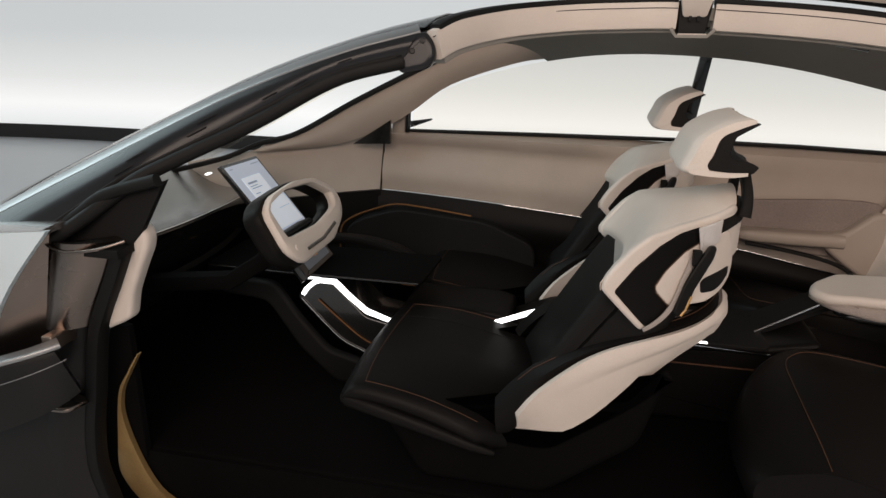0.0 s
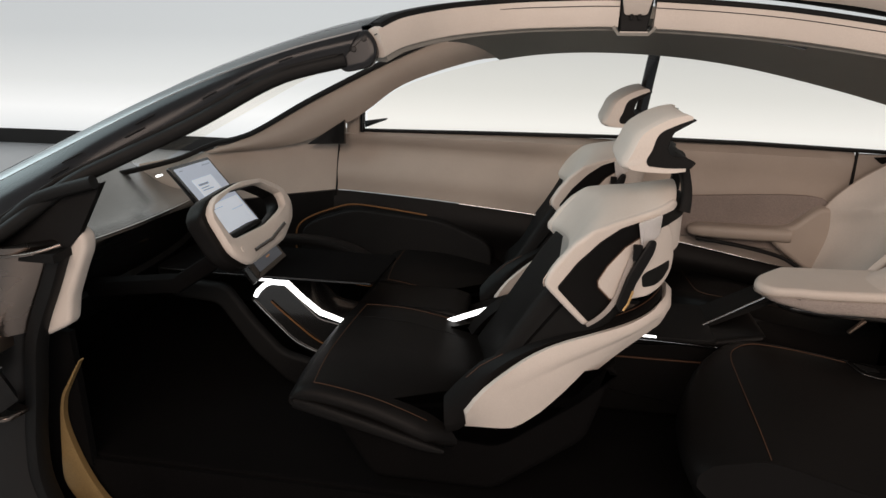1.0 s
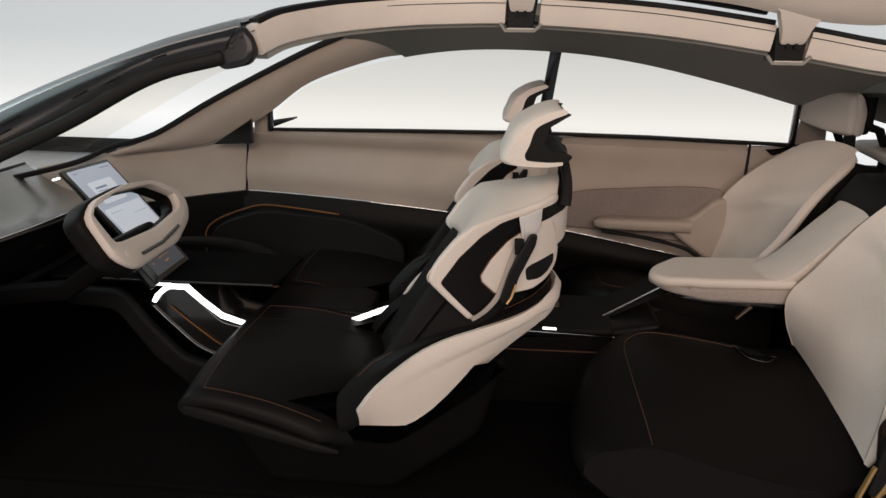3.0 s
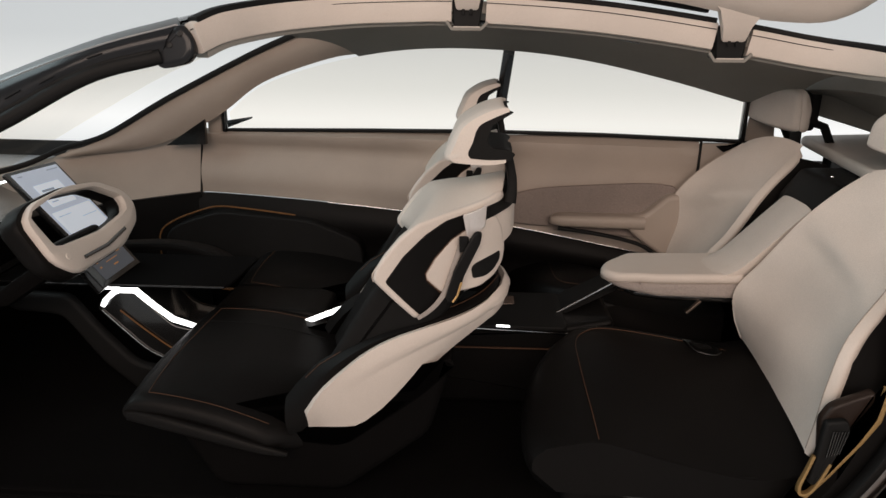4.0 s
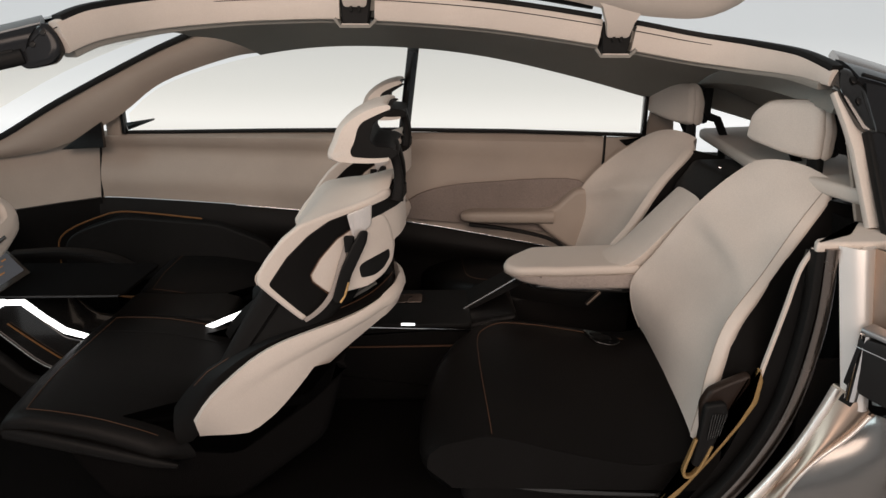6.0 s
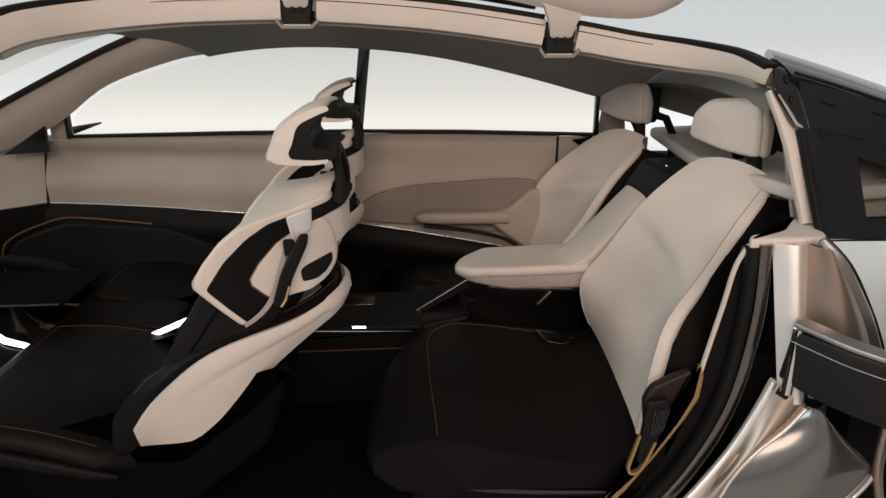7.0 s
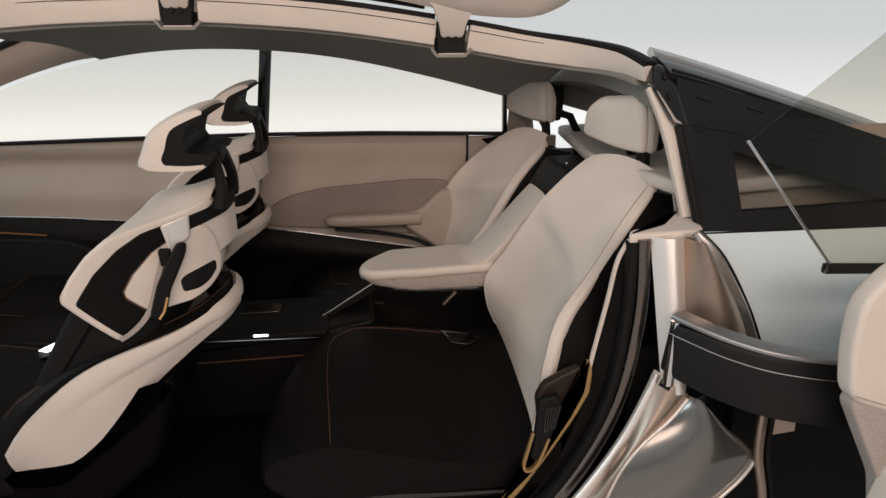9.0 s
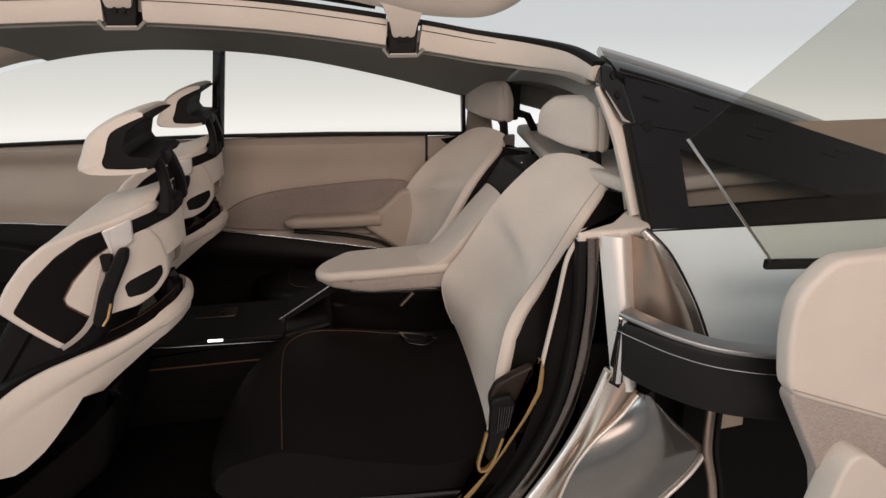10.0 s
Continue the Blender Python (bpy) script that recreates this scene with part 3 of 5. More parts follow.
part("pillar_cap", slab(rounded([(0.195, 1.272), (0.235, 1.325), (0.275, 1.345), (0.298, 1.318), (0.303, 1.285), (0.285, 1.258), (0.225, 1.245)], 0.014), -0.03, 0.035, lambda u, v, d: Vector((u, -0.425 - d * 0.6 + 0.15 * (v - 1.28), v)), 0.014, 3), PIANO, car, "black pillar end cap")
for _x, _z in ((0.272, 1.322), (0.248, 1.298)):
    part("cap_plug", slab([(_x + 0.007 * math.cos(a), _z + 0.007 * math.sin(a)) for a in np.linspace(0, 6.283, 13)[:-1]], 0.03, 0.039, lambda u, v, d: Vector((u, -0.425 - d * 0.6 + 0.15 * (v - 1.28), v)), 0.002, 1), GUN, car)
part("windscreen_edge", bar([Vector(pillar_near(u, 1)) + Vector((-0.006, 0.026, 0.006)) for u in np.linspace(0, 1, 24)], 0.05, 0.014, (0, -0.35, 1)), TRIMSILVER, car, "satin windscreen edge trim")


def screen_glass(u, v):
    n = Vector(pillar_near(u, 1)) + Vector((0, 0.06, 0.01))
    f = Vector((n.x - 0.02, 0.52 - 0.10 * u, n.z - 0.02))
    p = n + (f - n) * v
    return p + Vector((-0.16 * (1 - u), 0, 0.05)) * math.sin(math.pi * v)


part("windscreen", sheet(screen_glass, 14, 14, 0.004), CLEAR, car).visible_shadow = False


# ---- front seats ----
S_TOP = [(0.545, 0.475), (0.556, 0.492), (0.58, 0.527), (0.63, 0.577), (0.694, 0.630), (0.76, 0.667), (0.83, 0.691), (0.89, 0.706), (0.95, 0.722), (0.985, 0.733), (1.005, 0.737), (1.02, 0.745)]
S_BOT = [(0.545, 0.439), (0.657, 0.437), (0.69, 0.458), (0.754, 0.515), (0.822, 0.583), (0.885, 0.640), (0.94, 0.677), (0.985, 0.696), (1.02, 0.706)]
B_TOP = [(0.50, 0.49), (0.517, 0.522), (0.575, 0.584), (0.64, 0.634), (0.70, 0.666), (0.765, 0.691), (0.83, 0.712), (0.888, 0.726), (0.948, 0.745), (0.98, 0.760), (1.002, 0.770), (1.02, 0.785)]
# half width of the winged upper backrest at each x
WIDE = [(0.69, 0.246), (0.75, 0.243), (0.80, 0.232), (0.83, 0.218), (0.91, 0.172), (0.96, 0.145), (1.0, 0.10), (1.03, 0.05), (1.05, 0.0)]
WRAP = [(0, 1.030), (0.25, 1.018), (0.5, 0.993), (0.75, 0.957), (1, 0.91)], [(0, 0.0), (0.25, 0.055), (0.5, 0.10), (0.75, 0.145), (1, 0.172)]


def wide(x):
    return smooth_table(WIDE, x)


def u_path(t, out=0.0):
    """Plan of the lower seat shell, t from 0 (one front end) to 1 (the other)."""
    k = abs(2 * t - 1)
    sgn = -1 if t < 0.5 else 1
    x = smooth_table([(0, 1.008), (0.2, 0.99), (0.4, 0.93), (0.6, 0.82), (0.8, 0.68), (1, 0.545)], k)
    s = smooth_table([(0, 0.0), (0.2, 0.092), (0.4, 0.166), (0.6, 0.212), (0.8, 0.226), (1, 0.238)], k)
    return x, sgn * (s + out)


def front_seat(yc):
    seat = thing("bucket_chair", "cream and black leather front bucket seat with winged backrest", "car seat", "front seats")
    seat.location = (0, yc, 0)
    CTOP = [(0.088, 0.466), (0.10, 0.488), (0.125, 0.503), (0.17, 0.509), (0.30, 0.504), (0.40, 0.488), (0.46, 0.474), (0.56, 0.452), (0.62, 0.43)]

    def cushion_top(x, d):
        """Height of the cushion at x, d across; the near edge falls away towards the rear."""
        side = max(0, abs(d) - 0.05) / 0.2 if d < 0 else 0
        return smooth_table(CTOP, x) - 0.085 * side ** 1.5 * (x / 0.5) ** 1.2 + 0.012 * (d / 0.25) ** 2

    def nose(x, d):
        return x + 0.05 * (d / 0.25) ** 2 * max(0, 0.5 - x)
    section = [(-0.225, 0.062), (-0.244, 0.046), (-0.252, 0.030), (-0.251, 0.016), (-0.242, 0.006), (-0.228, 0.0), (-0.20, 0.0), (-0.13, 0), (-0.06, 0), (0.0, 0), (0.07, 0), (0.14, 0), (0.20, 0), (0.25, 0), (0.272, 0.006), (0.283, 0.022), (0.285, 0.085)]
    rings = []
    for x, f in ((0.088, 0.15), (0.094, 0.45), (0.105, 0.7), (0.125, 0.95), (0.16, 1), (0.20, 1), (0.25, 1), (0.30, 1), (0.35, 1), (0.40, 1), (0.45, 1), (0.50, 1), (0.55, 0.95), (0.585, 0.8), (0.60, 0.5)):
        tuck = 1 - 0.30 * max(0, min(1, (x - 0.45) / 0.11))
        rings.append([Vector((nose(x, d), d * tuck if d < 0 else d, cushion_top(x, d) - q * f)) for d, q in section])
    pad = part("cushion", loft(rings), BLACK, seat, "black leather cushion", 60)
    part("front_roll", bar(curve([(0.118, -0.238, 0.452), (0.20, -0.247, 0.440), (0.33, -0.250, 0.408), (0.44, -0.25, 0.376), (0.50, -0.246, 0.360)], 6), [0.03, 0.034, 0.034, 0.028, 0.014], [0.032, 0.036, 0.034, 0.026, 0.012], (0, 0.2, 1), 0.48, n=5), BLACK, seat, "black leather edge roll")
    part("front_roll", bar(curve([(0.115, -0.232, 0.452), (0.104, -0.12, 0.452), (0.10, 0.0, 0.452), (0.105, 0.13, 0.456), (0.13, 0.27, 0.466)], 5), 0.034, 0.036, (0, 0, 1), 0.48, n=5), BLACK, seat, "black leather edge roll")
    part("seat_base", slab(rounded([(0.16, 0.42), (0.62, 0.38), (0.80, 0.52), (0.90, 0.62), (0.84, 0.40), (0.62, 0.22), (0.30, 0.22), (0.22, 0.36)], 0.03), -0.20, 0.20, XZ, 0.02), CARPET, seat)
    for d in (-0.222, 0.245):
        part("stitching", bar([Vector((nose(x, d), d, cushion_top(x, d) + 0.0005)) for x in np.linspace(0.15, 0.45, 24)], 0.0016, 0.0016), THREAD, pad, "copper stitching")
    part("stitching", bar([Vector((nose(0.15, d), d, cushion_top(0.15, d) + 0.0005)) for d in np.linspace(-0.222, 0.245, 24)], 0.0016, 0.0016), THREAD, pad, "copper stitching")
    part("cross_seam", bar([Vector((nose(x, 0.165), 0.165, cushion_top(x, 0.165) + 0.0004)) for x in np.linspace(0.13, 0.50, 20)], 0.003, 0.002), RUBBER, pad)
    # lower back and shells
    part("lower_backrest", slab(rounded([(0.56, 0.455), (0.645, 0.60), (0.74, 0.76), (0.84, 0.90), (0.92, 0.90), (0.93, 0.74), (0.80, 0.52), (0.70, 0.42), (0.58, 0.42)], 0.03), -0.205, 0.205, lambda u, v, d: Vector((u - 0.05 * (abs(d) / 0.2) ** 2, d, v)), 0.03, 4), SOFTBLACK, seat, "charcoal fabric lower backrest")

    def shell(u, v):
        x, s = u_path(u, -0.002)
        z0, z1 = smooth_table(S_BOT, x), smooth_table(S_TOP, x)
        bul = 0.004 * math.sin(math.pi * v) + 0.007 * max(0, min(1, (v - 0.62 + 0.25 * (x - 0.9)) / 0.10)) * max(0, min(1, (x - 0.62) / 0.12)) * (1 - v ** 6)
        tuck = 0.034 * (1 - v) * max(0, min(1, (0.99 - x) / 0.08))
        return (x + bul * (1 if x > 0.97 else 0), s + (bul - tuck) * math.copysign(1.0, s) * (1 if x <= 0.97 else 0.3), z0 + (z1 - z0) * v - 0.40 * tuck)
    part("side_shell", sheet(shell, 60, 20, 0.014), CREAM, seat, "cream moulded lower shell")

    def band(u, v):
        k = abs(2 * u - 1)
        x, t = u_path(u, 0.0)
        x -= 0.042 * max(0, k - 0.8) / 0.2
        z1 = smooth_table(B_TOP, max(0.50, x - 0.01))
        z0 = smooth_table(S_TOP, x) - 0.012 if x > 0.62 else lerp_table([(0.50, 0.402), (0.53, 0.41), (0.56, 0.44), (0.62, 0.556)], x)
        lean = 0.035 * v * v
        bulge = 0.012 * math.sin(math.pi * v) - 0.010 * max(0, min(1, (0.62 - x) / 0.06)) * (1 - v)
        return (x - 0.012 * v * (x < 0.62) - (lean if x > 1.0 else 0), t - math.copysign(lean - bulge, t), z0 + (z1 - z0) * v)
    part("side_bolster", sheet(band, 60, 8, 0.03), BLACK, seat, "black padded side bolster")
    part("stitching", bar([Vector(band(t, 0.93)) + Vector((0, -0.001 if t < 0.5 else 0.001, 0.001)) for t in np.linspace(0.03, 0.97, 50)], 0.0016, 0.0016), THREAD, seat, "copper stitching")

    # upper winged backrest
    ridge = [(0.0, 0.716, 0.806), (0.08, 0.714, 0.824), (0.22, 0.739, 0.860), (0.4, 0.774, 0.904), (0.55, 0.812, 0.934), (0.7, 0.867, 0.951), (0.82, 0.915, 0.961), (0.92, 0.963, 0.975), (1.0, 0.998, 0.985)]

    def upper(u, v):
        e = 2 * u - 1
        x = smooth_table([(r[0], r[1]) for r in ridge], v)
        z = smooth_table([(r[0], r[2]) for r in ridge], v)
        k = 1 - e * e
        return (x + k * (0.060 * (1 - v) + 0.006 * v), e * (wide(x) - 0.012), z + 0.026 * k * v + 0.02 * k * (1 - v))
    part("upper_backrest", pillow(upper, 24, 24, (0.018, 0, -0.045)), CREAM, seat, "cream leather upper backrest")
    wing = rounded([(0.716, 0.812), (0.722, 0.836), (0.739, 0.864), (0.774, 0.907), (0.812, 0.937), (0.867, 0.953), (0.915, 0.963), (0.963, 0.977), (0.994, 0.988), (1.004, 0.975), (0.985, 0.940), (0.962, 0.905), (0.915, 0.875), (0.870, 0.80), (0.822, 0.722), (0.808, 0.716)], 0.010)
    inner = rounded([(0.744, 0.810), (0.785, 0.869), (0.830, 0.912), (0.873, 0.938), (0.918, 0.949), (0.920, 0.911), (0.886, 0.894), (0.850, 0.855), (0.830, 0.824), (0.833, 0.808), (0.865, 0.772), (0.850, 0.742), (0.820, 0.725)], 0.008)
    plate = rounded([(0.832, 0.822), (0.851, 0.855), (0.887, 0.894), (0.918, 0.912), (0.930, 0.930), (0.985, 0.935), (1.000, 0.900), (1.008, 0.850), (1.004, 0.815), (0.985, 0.790), (0.950, 0.772), (0.899, 0.767), (0.868, 0.770), (0.834, 0.809)], 0.012)
    for k in (-1, 1):
        on = lambda u, v, d, k=k: Vector((u, k * (wide(u) + d), v))
        part("wing", curved_slab(wing, -0.035, 0.0, on, 0.009, 4), CREAM, seat, "cream wing bolster")
        part("wing_inlay", curved_slab(inner, -0.03, 0.003, on, 0.003), BLACK, seat, "black leather inlay")
        cover = part("side_cover", curved_slab(plate, -0.03, 0.0045, on, 0.004), CREAM, seat, "cream side cover")
        part("cover_slot", curved_slab(rounded([(0.931, 0.822), (0.941, 0.832), (0.965, 0.840), (0.997, 0.848), (0.998, 0.826), (0.984, 0.806), (0.966, 0.796), (0.935, 0.795)], 0.007), -0.01, 0.006, on, 0.001, 1), RUBBER, cover)
        part("piping", bar([on(u, v, 0.004) for u, v in ((0.918, 0.913), (0.887, 0.895), (0.850, 0.856), (0.831, 0.824), (0.834, 0.808), (0.866, 0.771))], 0.0022, 0.003, (0, 1, 0)), THREAD, cover, "copper piping")

    def wrap_round(lo, hi, out, span=1.0):
        """A piece wrapped round the back of the seat between two heights given over x."""
        def at(u, v):
            k = abs(2 * u - 1) * span
            x, w = smooth_table(WRAP[0], k), smooth_table(WRAP[1], k)
            w = w * (1 if u >= 0.5 else -1)
            n = Vector((x - 0.93, w * 0.9, 0)).normalized() * out
            z0, z1 = smooth_table(lo, x), smooth_table(hi, x)
            return Vector((x, w, z0 + (z1 - z0) * v)) + n
        return at
    part("back_cover", sheet(wrap_round([(0.91, 0.878), (0.95, 0.862), (0.99, 0.858), (1.02, 0.868), (1.03, 0.875)], [(0.91, 0.91), (0.957, 0.936), (1.03, 0.957)], 0.003, 0.8), 40, 8, 0.02, side=-1), CREAM, seat, "cream back cover")
    part("frame_band", sheet(wrap_round([(0.955, 0.928), (0.965, 0.930), (0.993, 0.938), (1.018, 0.945), (1.03, 0.955)], [(0.955, 0.955), (0.962, 0.959), (0.99, 0.966), (1.008, 0.973), (1.018, 0.976), (1.03, 0.980)], 0.006, 0.74), 40, 6, 0.030, side=-1), SOFTBLACK, seat, "charcoal headrest frame")
    part("lower_loop", bar(curve([(0.955, -0.142, 0.80), (0.975, -0.10, 0.812), (0.985, 0.0, 0.83), (0.975, 0.10, 0.812), (0.955, 0.142, 0.80)], 6), 0.014, 0.035, (0, 0, 1)), CREAM, seat)
    # belt on the near side
    near = lambda u, v, d: Vector((u, -(wide(u) + d), v))
    part("belt_strap", curved_slab(rounded([(0.911, 0.949), (0.963, 0.965), (0.961, 0.918), (0.942, 0.905), (0.924, 0.884), (0.917, 0.918)], 0.004), 0.008, 0.0165, near, 0.002, 2), STRAP, seat, "silver grey belt webbing")
    part("belt_guide", curved_slab(rounded([(0.919, 0.880), (0.938, 0.912), (0.955, 0.908), (0.951, 0.884), (0.916, 0.811), (0.903, 0.762), (0.884, 0.752), (0.875, 0.766), (0.894, 0.829)], 0.008), 0.014, 0.032, near, 0.005), RUBBER, seat, "black belt guide")
    part("belt_buckle", bar([near(0.911, 0.800, 0.033), near(0.902, 0.770, 0.033), near(0.892, 0.756, 0.033)], 0.005, 0.004, (0, 1, 0)), GOLD, seat, "gold buckle edge")
    part("belt_guide", curved_slab(rounded([(0.903, 0.903), (0.925, 0.900), (0.922, 0.870), (0.905, 0.866)], 0.004), 0.01, 0.026, near, 0.003), RUBBER, seat)
    part("belt_strap", bar(curve([near(0.908, 0.885, 0.010), near(0.893, 0.835, 0.012), near(0.878, 0.785, 0.014), near(0.860, 0.755, 0.012), near(0.838, 0.735, 0.010), near(0.815, 0.722, 0.008)], 5), [0.010, 0.012, 0.012, 0.011, 0.009], 0.004, (0, 1, 0)), WEBGREY, seat, "dull grey belt webbing")
    # arms and headrest
    for k in (-1, 1):
        part("frame_arm", bar(curve([(1.016, k * 0.088, 0.958), (1.021, k * 0.082, 0.99), (1.018, k * 0.066, 1.025), (1.006, k * 0.052, 1.062), (0.985, k * 0.05, 1.075)], 6), [0.046, 0.034, 0.032, 0.036, 0.040], [0.030, 0.022, 0.020, 0.022, 0.026], (1, 0, 0), 0.35, n=3), SOFTBLACK, seat, "charcoal headrest arm")
    O = [(p.x, p.y) for p in curve([(0.993, 1.057, 0), (0.962, 1.050, 0), (0.912, 1.051, 0), (0.881, 1.057, 0), (0.875, 1.072, 0), (0.885, 1.102, 0), (0.902, 1.145, 0), (0.944, 1.180, 0), (0.984, 1.195, 0), (0.997, 1.192, 0)], 4)]
    I = [(p.x, p.y) for p in curve([(0.993, 1.066, 0), (0.962, 1.064, 0), (0.932, 1.066, 0), (0.921, 1.069, 0), (0.917, 1.083, 0), (0.925, 1.106, 0), (0.937, 1.147, 0), (0.966, 1.168, 0), (0.989, 1.180, 0), (0.997, 1.184, 0)], 4)]
    flat = lambda u, v, d: Vector((u - 0.10 * max(0, 1.0 - u) + 0.010 * (abs(d) / 0.135) ** 6, d * (1 - 0.10 * max(0, (v - 1.12) / 0.07)), 1.05 + (v - 1.05) * 0.875))
    part("neck", bar(curve([(0.985, -0.062, 1.066), (1.004, -0.03, 1.064), (1.006, 0.0, 1.064), (1.004, 0.03, 1.064), (0.985, 0.062, 1.066)], 4), 0.03, 0.034, (0, 0, 1), 0.4), SOFTBLACK, seat, "charcoal headrest neck")
    rest = part("headrest", channel(O, I, -0.135, 0.135, flat, 20), CREAM, seat, "cream leather headrest", 50)
    back = rounded([(0.998, 1.186), (0.966, 1.170), (0.936, 1.149), (0.924, 1.108), (0.916, 1.084), (0.921, 1.068), (0.96, 1.063), (1.003, 1.062), (1.016, 1.080), (1.0, 1.090), (0.966, 1.094), (0.957, 1.112), (0.966, 1.150), (1.010, 1.183)], 0.006)
    part("headrest_back", slab(back, -0.133, 0.133, flat, 0.003, 2), SOFTBLACK, rest, "charcoal headrest back")
    return seat


near_seat = front_seat(-0.365)
copy_thing(near_seat, pose(0, 0.375, 0))


# ---- rear seats ----
OUTER_EDGE = {1: ([(0.43, 1.700), (0.50, 1.712), (0.60, 1.728), (0.70, 1.765), (0.79, 1.865), (0.90, 1.975), (0.985, 2.072)], [(0.43, -0.255), (0.60, -0.240), (0.70, -0.215), (0.79, -0.150), (0.90, -0.080), (0.985, -0.022)]),
              -1: ([(0.43, 1.60), (0.537, 1.631), (0.66, 1.652), (0.769, 1.663), (0.833, 1.703), (0.904, 1.771), (0.985, 1.868)], [(0.43, -0.11), (0.66, -0.105), (0.833, -0.085), (0.904, -0.065), (0.985, -0.025)])}
HEAD_PLACE = {1: (2.028, 0.0), -1: (1.968, -0.07)}


def rear_seat(yc, k):
    """k: 1 is the seat towards the camera side, -1 the one beside the far door."""
    seat = thing("lounge_chair", "cream fabric rear bucket seat with black leather cushion", "car seat", "rear seats")
    seat.location = (0, yc, 0)
    F = lambda x, s, z: Vector((x, k * s, z))
    # backrest between an outer edge (towards the door) and an inner edge, leaning inwards at the top
    AX, AS = OUTER_EDGE[k]
    BX = [(0.50, 1.712), (0.56, 1.690), (0.64, 1.688), (0.72, 1.745), (0.86, 1.835), (0.94, 1.905), (1.0, 1.965)]
    BS = [(0.50, 0.190), (0.60, 0.212), (0.70, 0.218), (0.86, 0.200), (0.94, 0.185), (1.0, 0.160)]

    def edge_out(v):
        z = 0.43 + 0.555 * v
        return Vector((smooth_table(AX, z), smooth_table(AS, z), z))

    def edge_in(v):
        z = 0.50 + 0.50 * v
        return Vector((smooth_table(BX, z), smooth_table(BS, z), z))

    def face(u, v):
        p = edge_out(v).lerp(edge_in(v), u)
        e = 2 * u - 1
        k = 1 - abs(e) ** 2.6
        hollow = 0.045 * k * math.sin(math.pi * min(1, 0.06 + v * 0.98))
        crease = -0.026 * math.exp(-((v - 0.60 - 0.10 * u) / 0.055) ** 2) * (1 - e * e) - 0.014 * math.exp(-((v - 0.22) / 0.15) ** 2) * (1 - e * e)
        return F(p.x + hollow + crease, p.y, p.z + 0.022 * (1 - e * e) * v ** 3)
    part("backrest", pillow(face, 28, 36, (0.085, 0, -0.03)), CREAMFAB, seat, "cream fabric backrest")

    def strip(side):
        def at(u, v):
            p = edge_out(v * 0.985) if side < 0 else edge_in(v * 0.985)
            g = min(1, (1 - v) * 14) ** 0.5 * min(1, v * 10 + 0.3)
            return F(p.x - 0.003 + 0.034 * u * g, p.y + side * (0.003 + 0.010 * math.sin(math.pi * u) * g + 0.006 * u), p.z - 0.006 * u)
        return at
    part("side_bolster", pillow(strip(-1), 8, 30, (0.01, 0.02 * k, 0), 8), CREAM, seat, "cream leather side strip")
    part("side_bolster", pillow(strip(1), 8, 30, (0.01, -0.02 * k, 0), 8), CREAM, seat, "cream leather side strip")
    part("seam", bar([Vector(face(0.0, v)) + F(-0.003, -0.002, 0) for v in np.linspace(0.02, 0.96, 30)], 0.0025, 0.0025, (1, 0, 0)), TAN, seat)
    rings = []
    for v in (0.0, 0.2, 0.4, 0.6, 0.8, 0.93):
        a, b = edge_out(v), edge_in(v)
        rings.append([F(a.x + 0.022, a.y - 0.012, a.z), F(a.x + 0.115, a.y - 0.016, a.z - 0.02), F(b.x + 0.11, b.y + 0.016, b.z - 0.02), F(b.x + 0.022, b.y + 0.012, b.z)] + [F(*(b.lerp(a, t) + Vector((0.085, 0, -0.01)))) for t in (0.15, 0.5, 0.85)])
    part("back_shell", loft(rings), BLACK, seat, "black seat shell")
    # cushion: a crisp near edge, a seat face that rises inwards, and a front facet ahead of the stitched crease
    NEAR = [(1.07, 0.418), (1.147, 0.444), (1.229, 0.459), (1.405, 0.412), (1.576, 0.377), (1.664, 0.388), (1.76, 0.41)]

    def seat_front(t):
        return smooth_table([(-0.29, 1.082), (-0.25, 1.066), (-0.10, 1.068), (0.0, 1.085), (0.10, 1.135), (0.18, 1.20), (0.24, 1.29), (0.27, 1.38)], t)

    def seat_height(x, t):
        near = smooth_table(NEAR, x)
        inner = smooth_table([(1.07, 0.445), (1.15, 0.490), (1.23, 0.512), (1.32, 0.520), (1.50, 0.496), (1.66, 0.474), (1.76, 0.49)], x)
        w = min(1, max(0, (t + 0.29) / 0.40))
        edge = 0.030 * max(0, (t - 0.16) / 0.11) ** 2
        return near + (inner - near) * (1 - (1 - w) ** 1.7) - edge
    rings = []
    for t in (-0.29, -0.284, -0.265, -0.22, -0.17, -0.12, -0.07, -0.02, 0.03, 0.08, 0.13, 0.18, 0.22, 0.25, 0.268):
        x0 = seat_front(t)
        low = 0.0 if t > -0.28 else 0.02
        ring = [F(x0 + 0.06, t, 0.30 + low), F(x0 + 0.02, t, 0.335 + low), F(x0, t, 0.375), F(x0 + 0.001, t, 0.40)]
        for q in (0.008, 0.03, 0.07, 0.115, 0.16, 0.21, 0.28, 0.36, 0.45, 0.54, 0.62):
            x = x0 + q * (1.76 - x0) / 0.68
            ring.append(F(x, t, seat_height(x, t) - 0.016 * max(0, 1 - q / 0.03)))
        ring += [F(1.76, t, seat_height(1.76, t)), F(1.76, t, 0.30)]
        rings.append(ring)
    pad = part("cushion", loft(rings), BLACK, seat, "black leather cushion", 60)

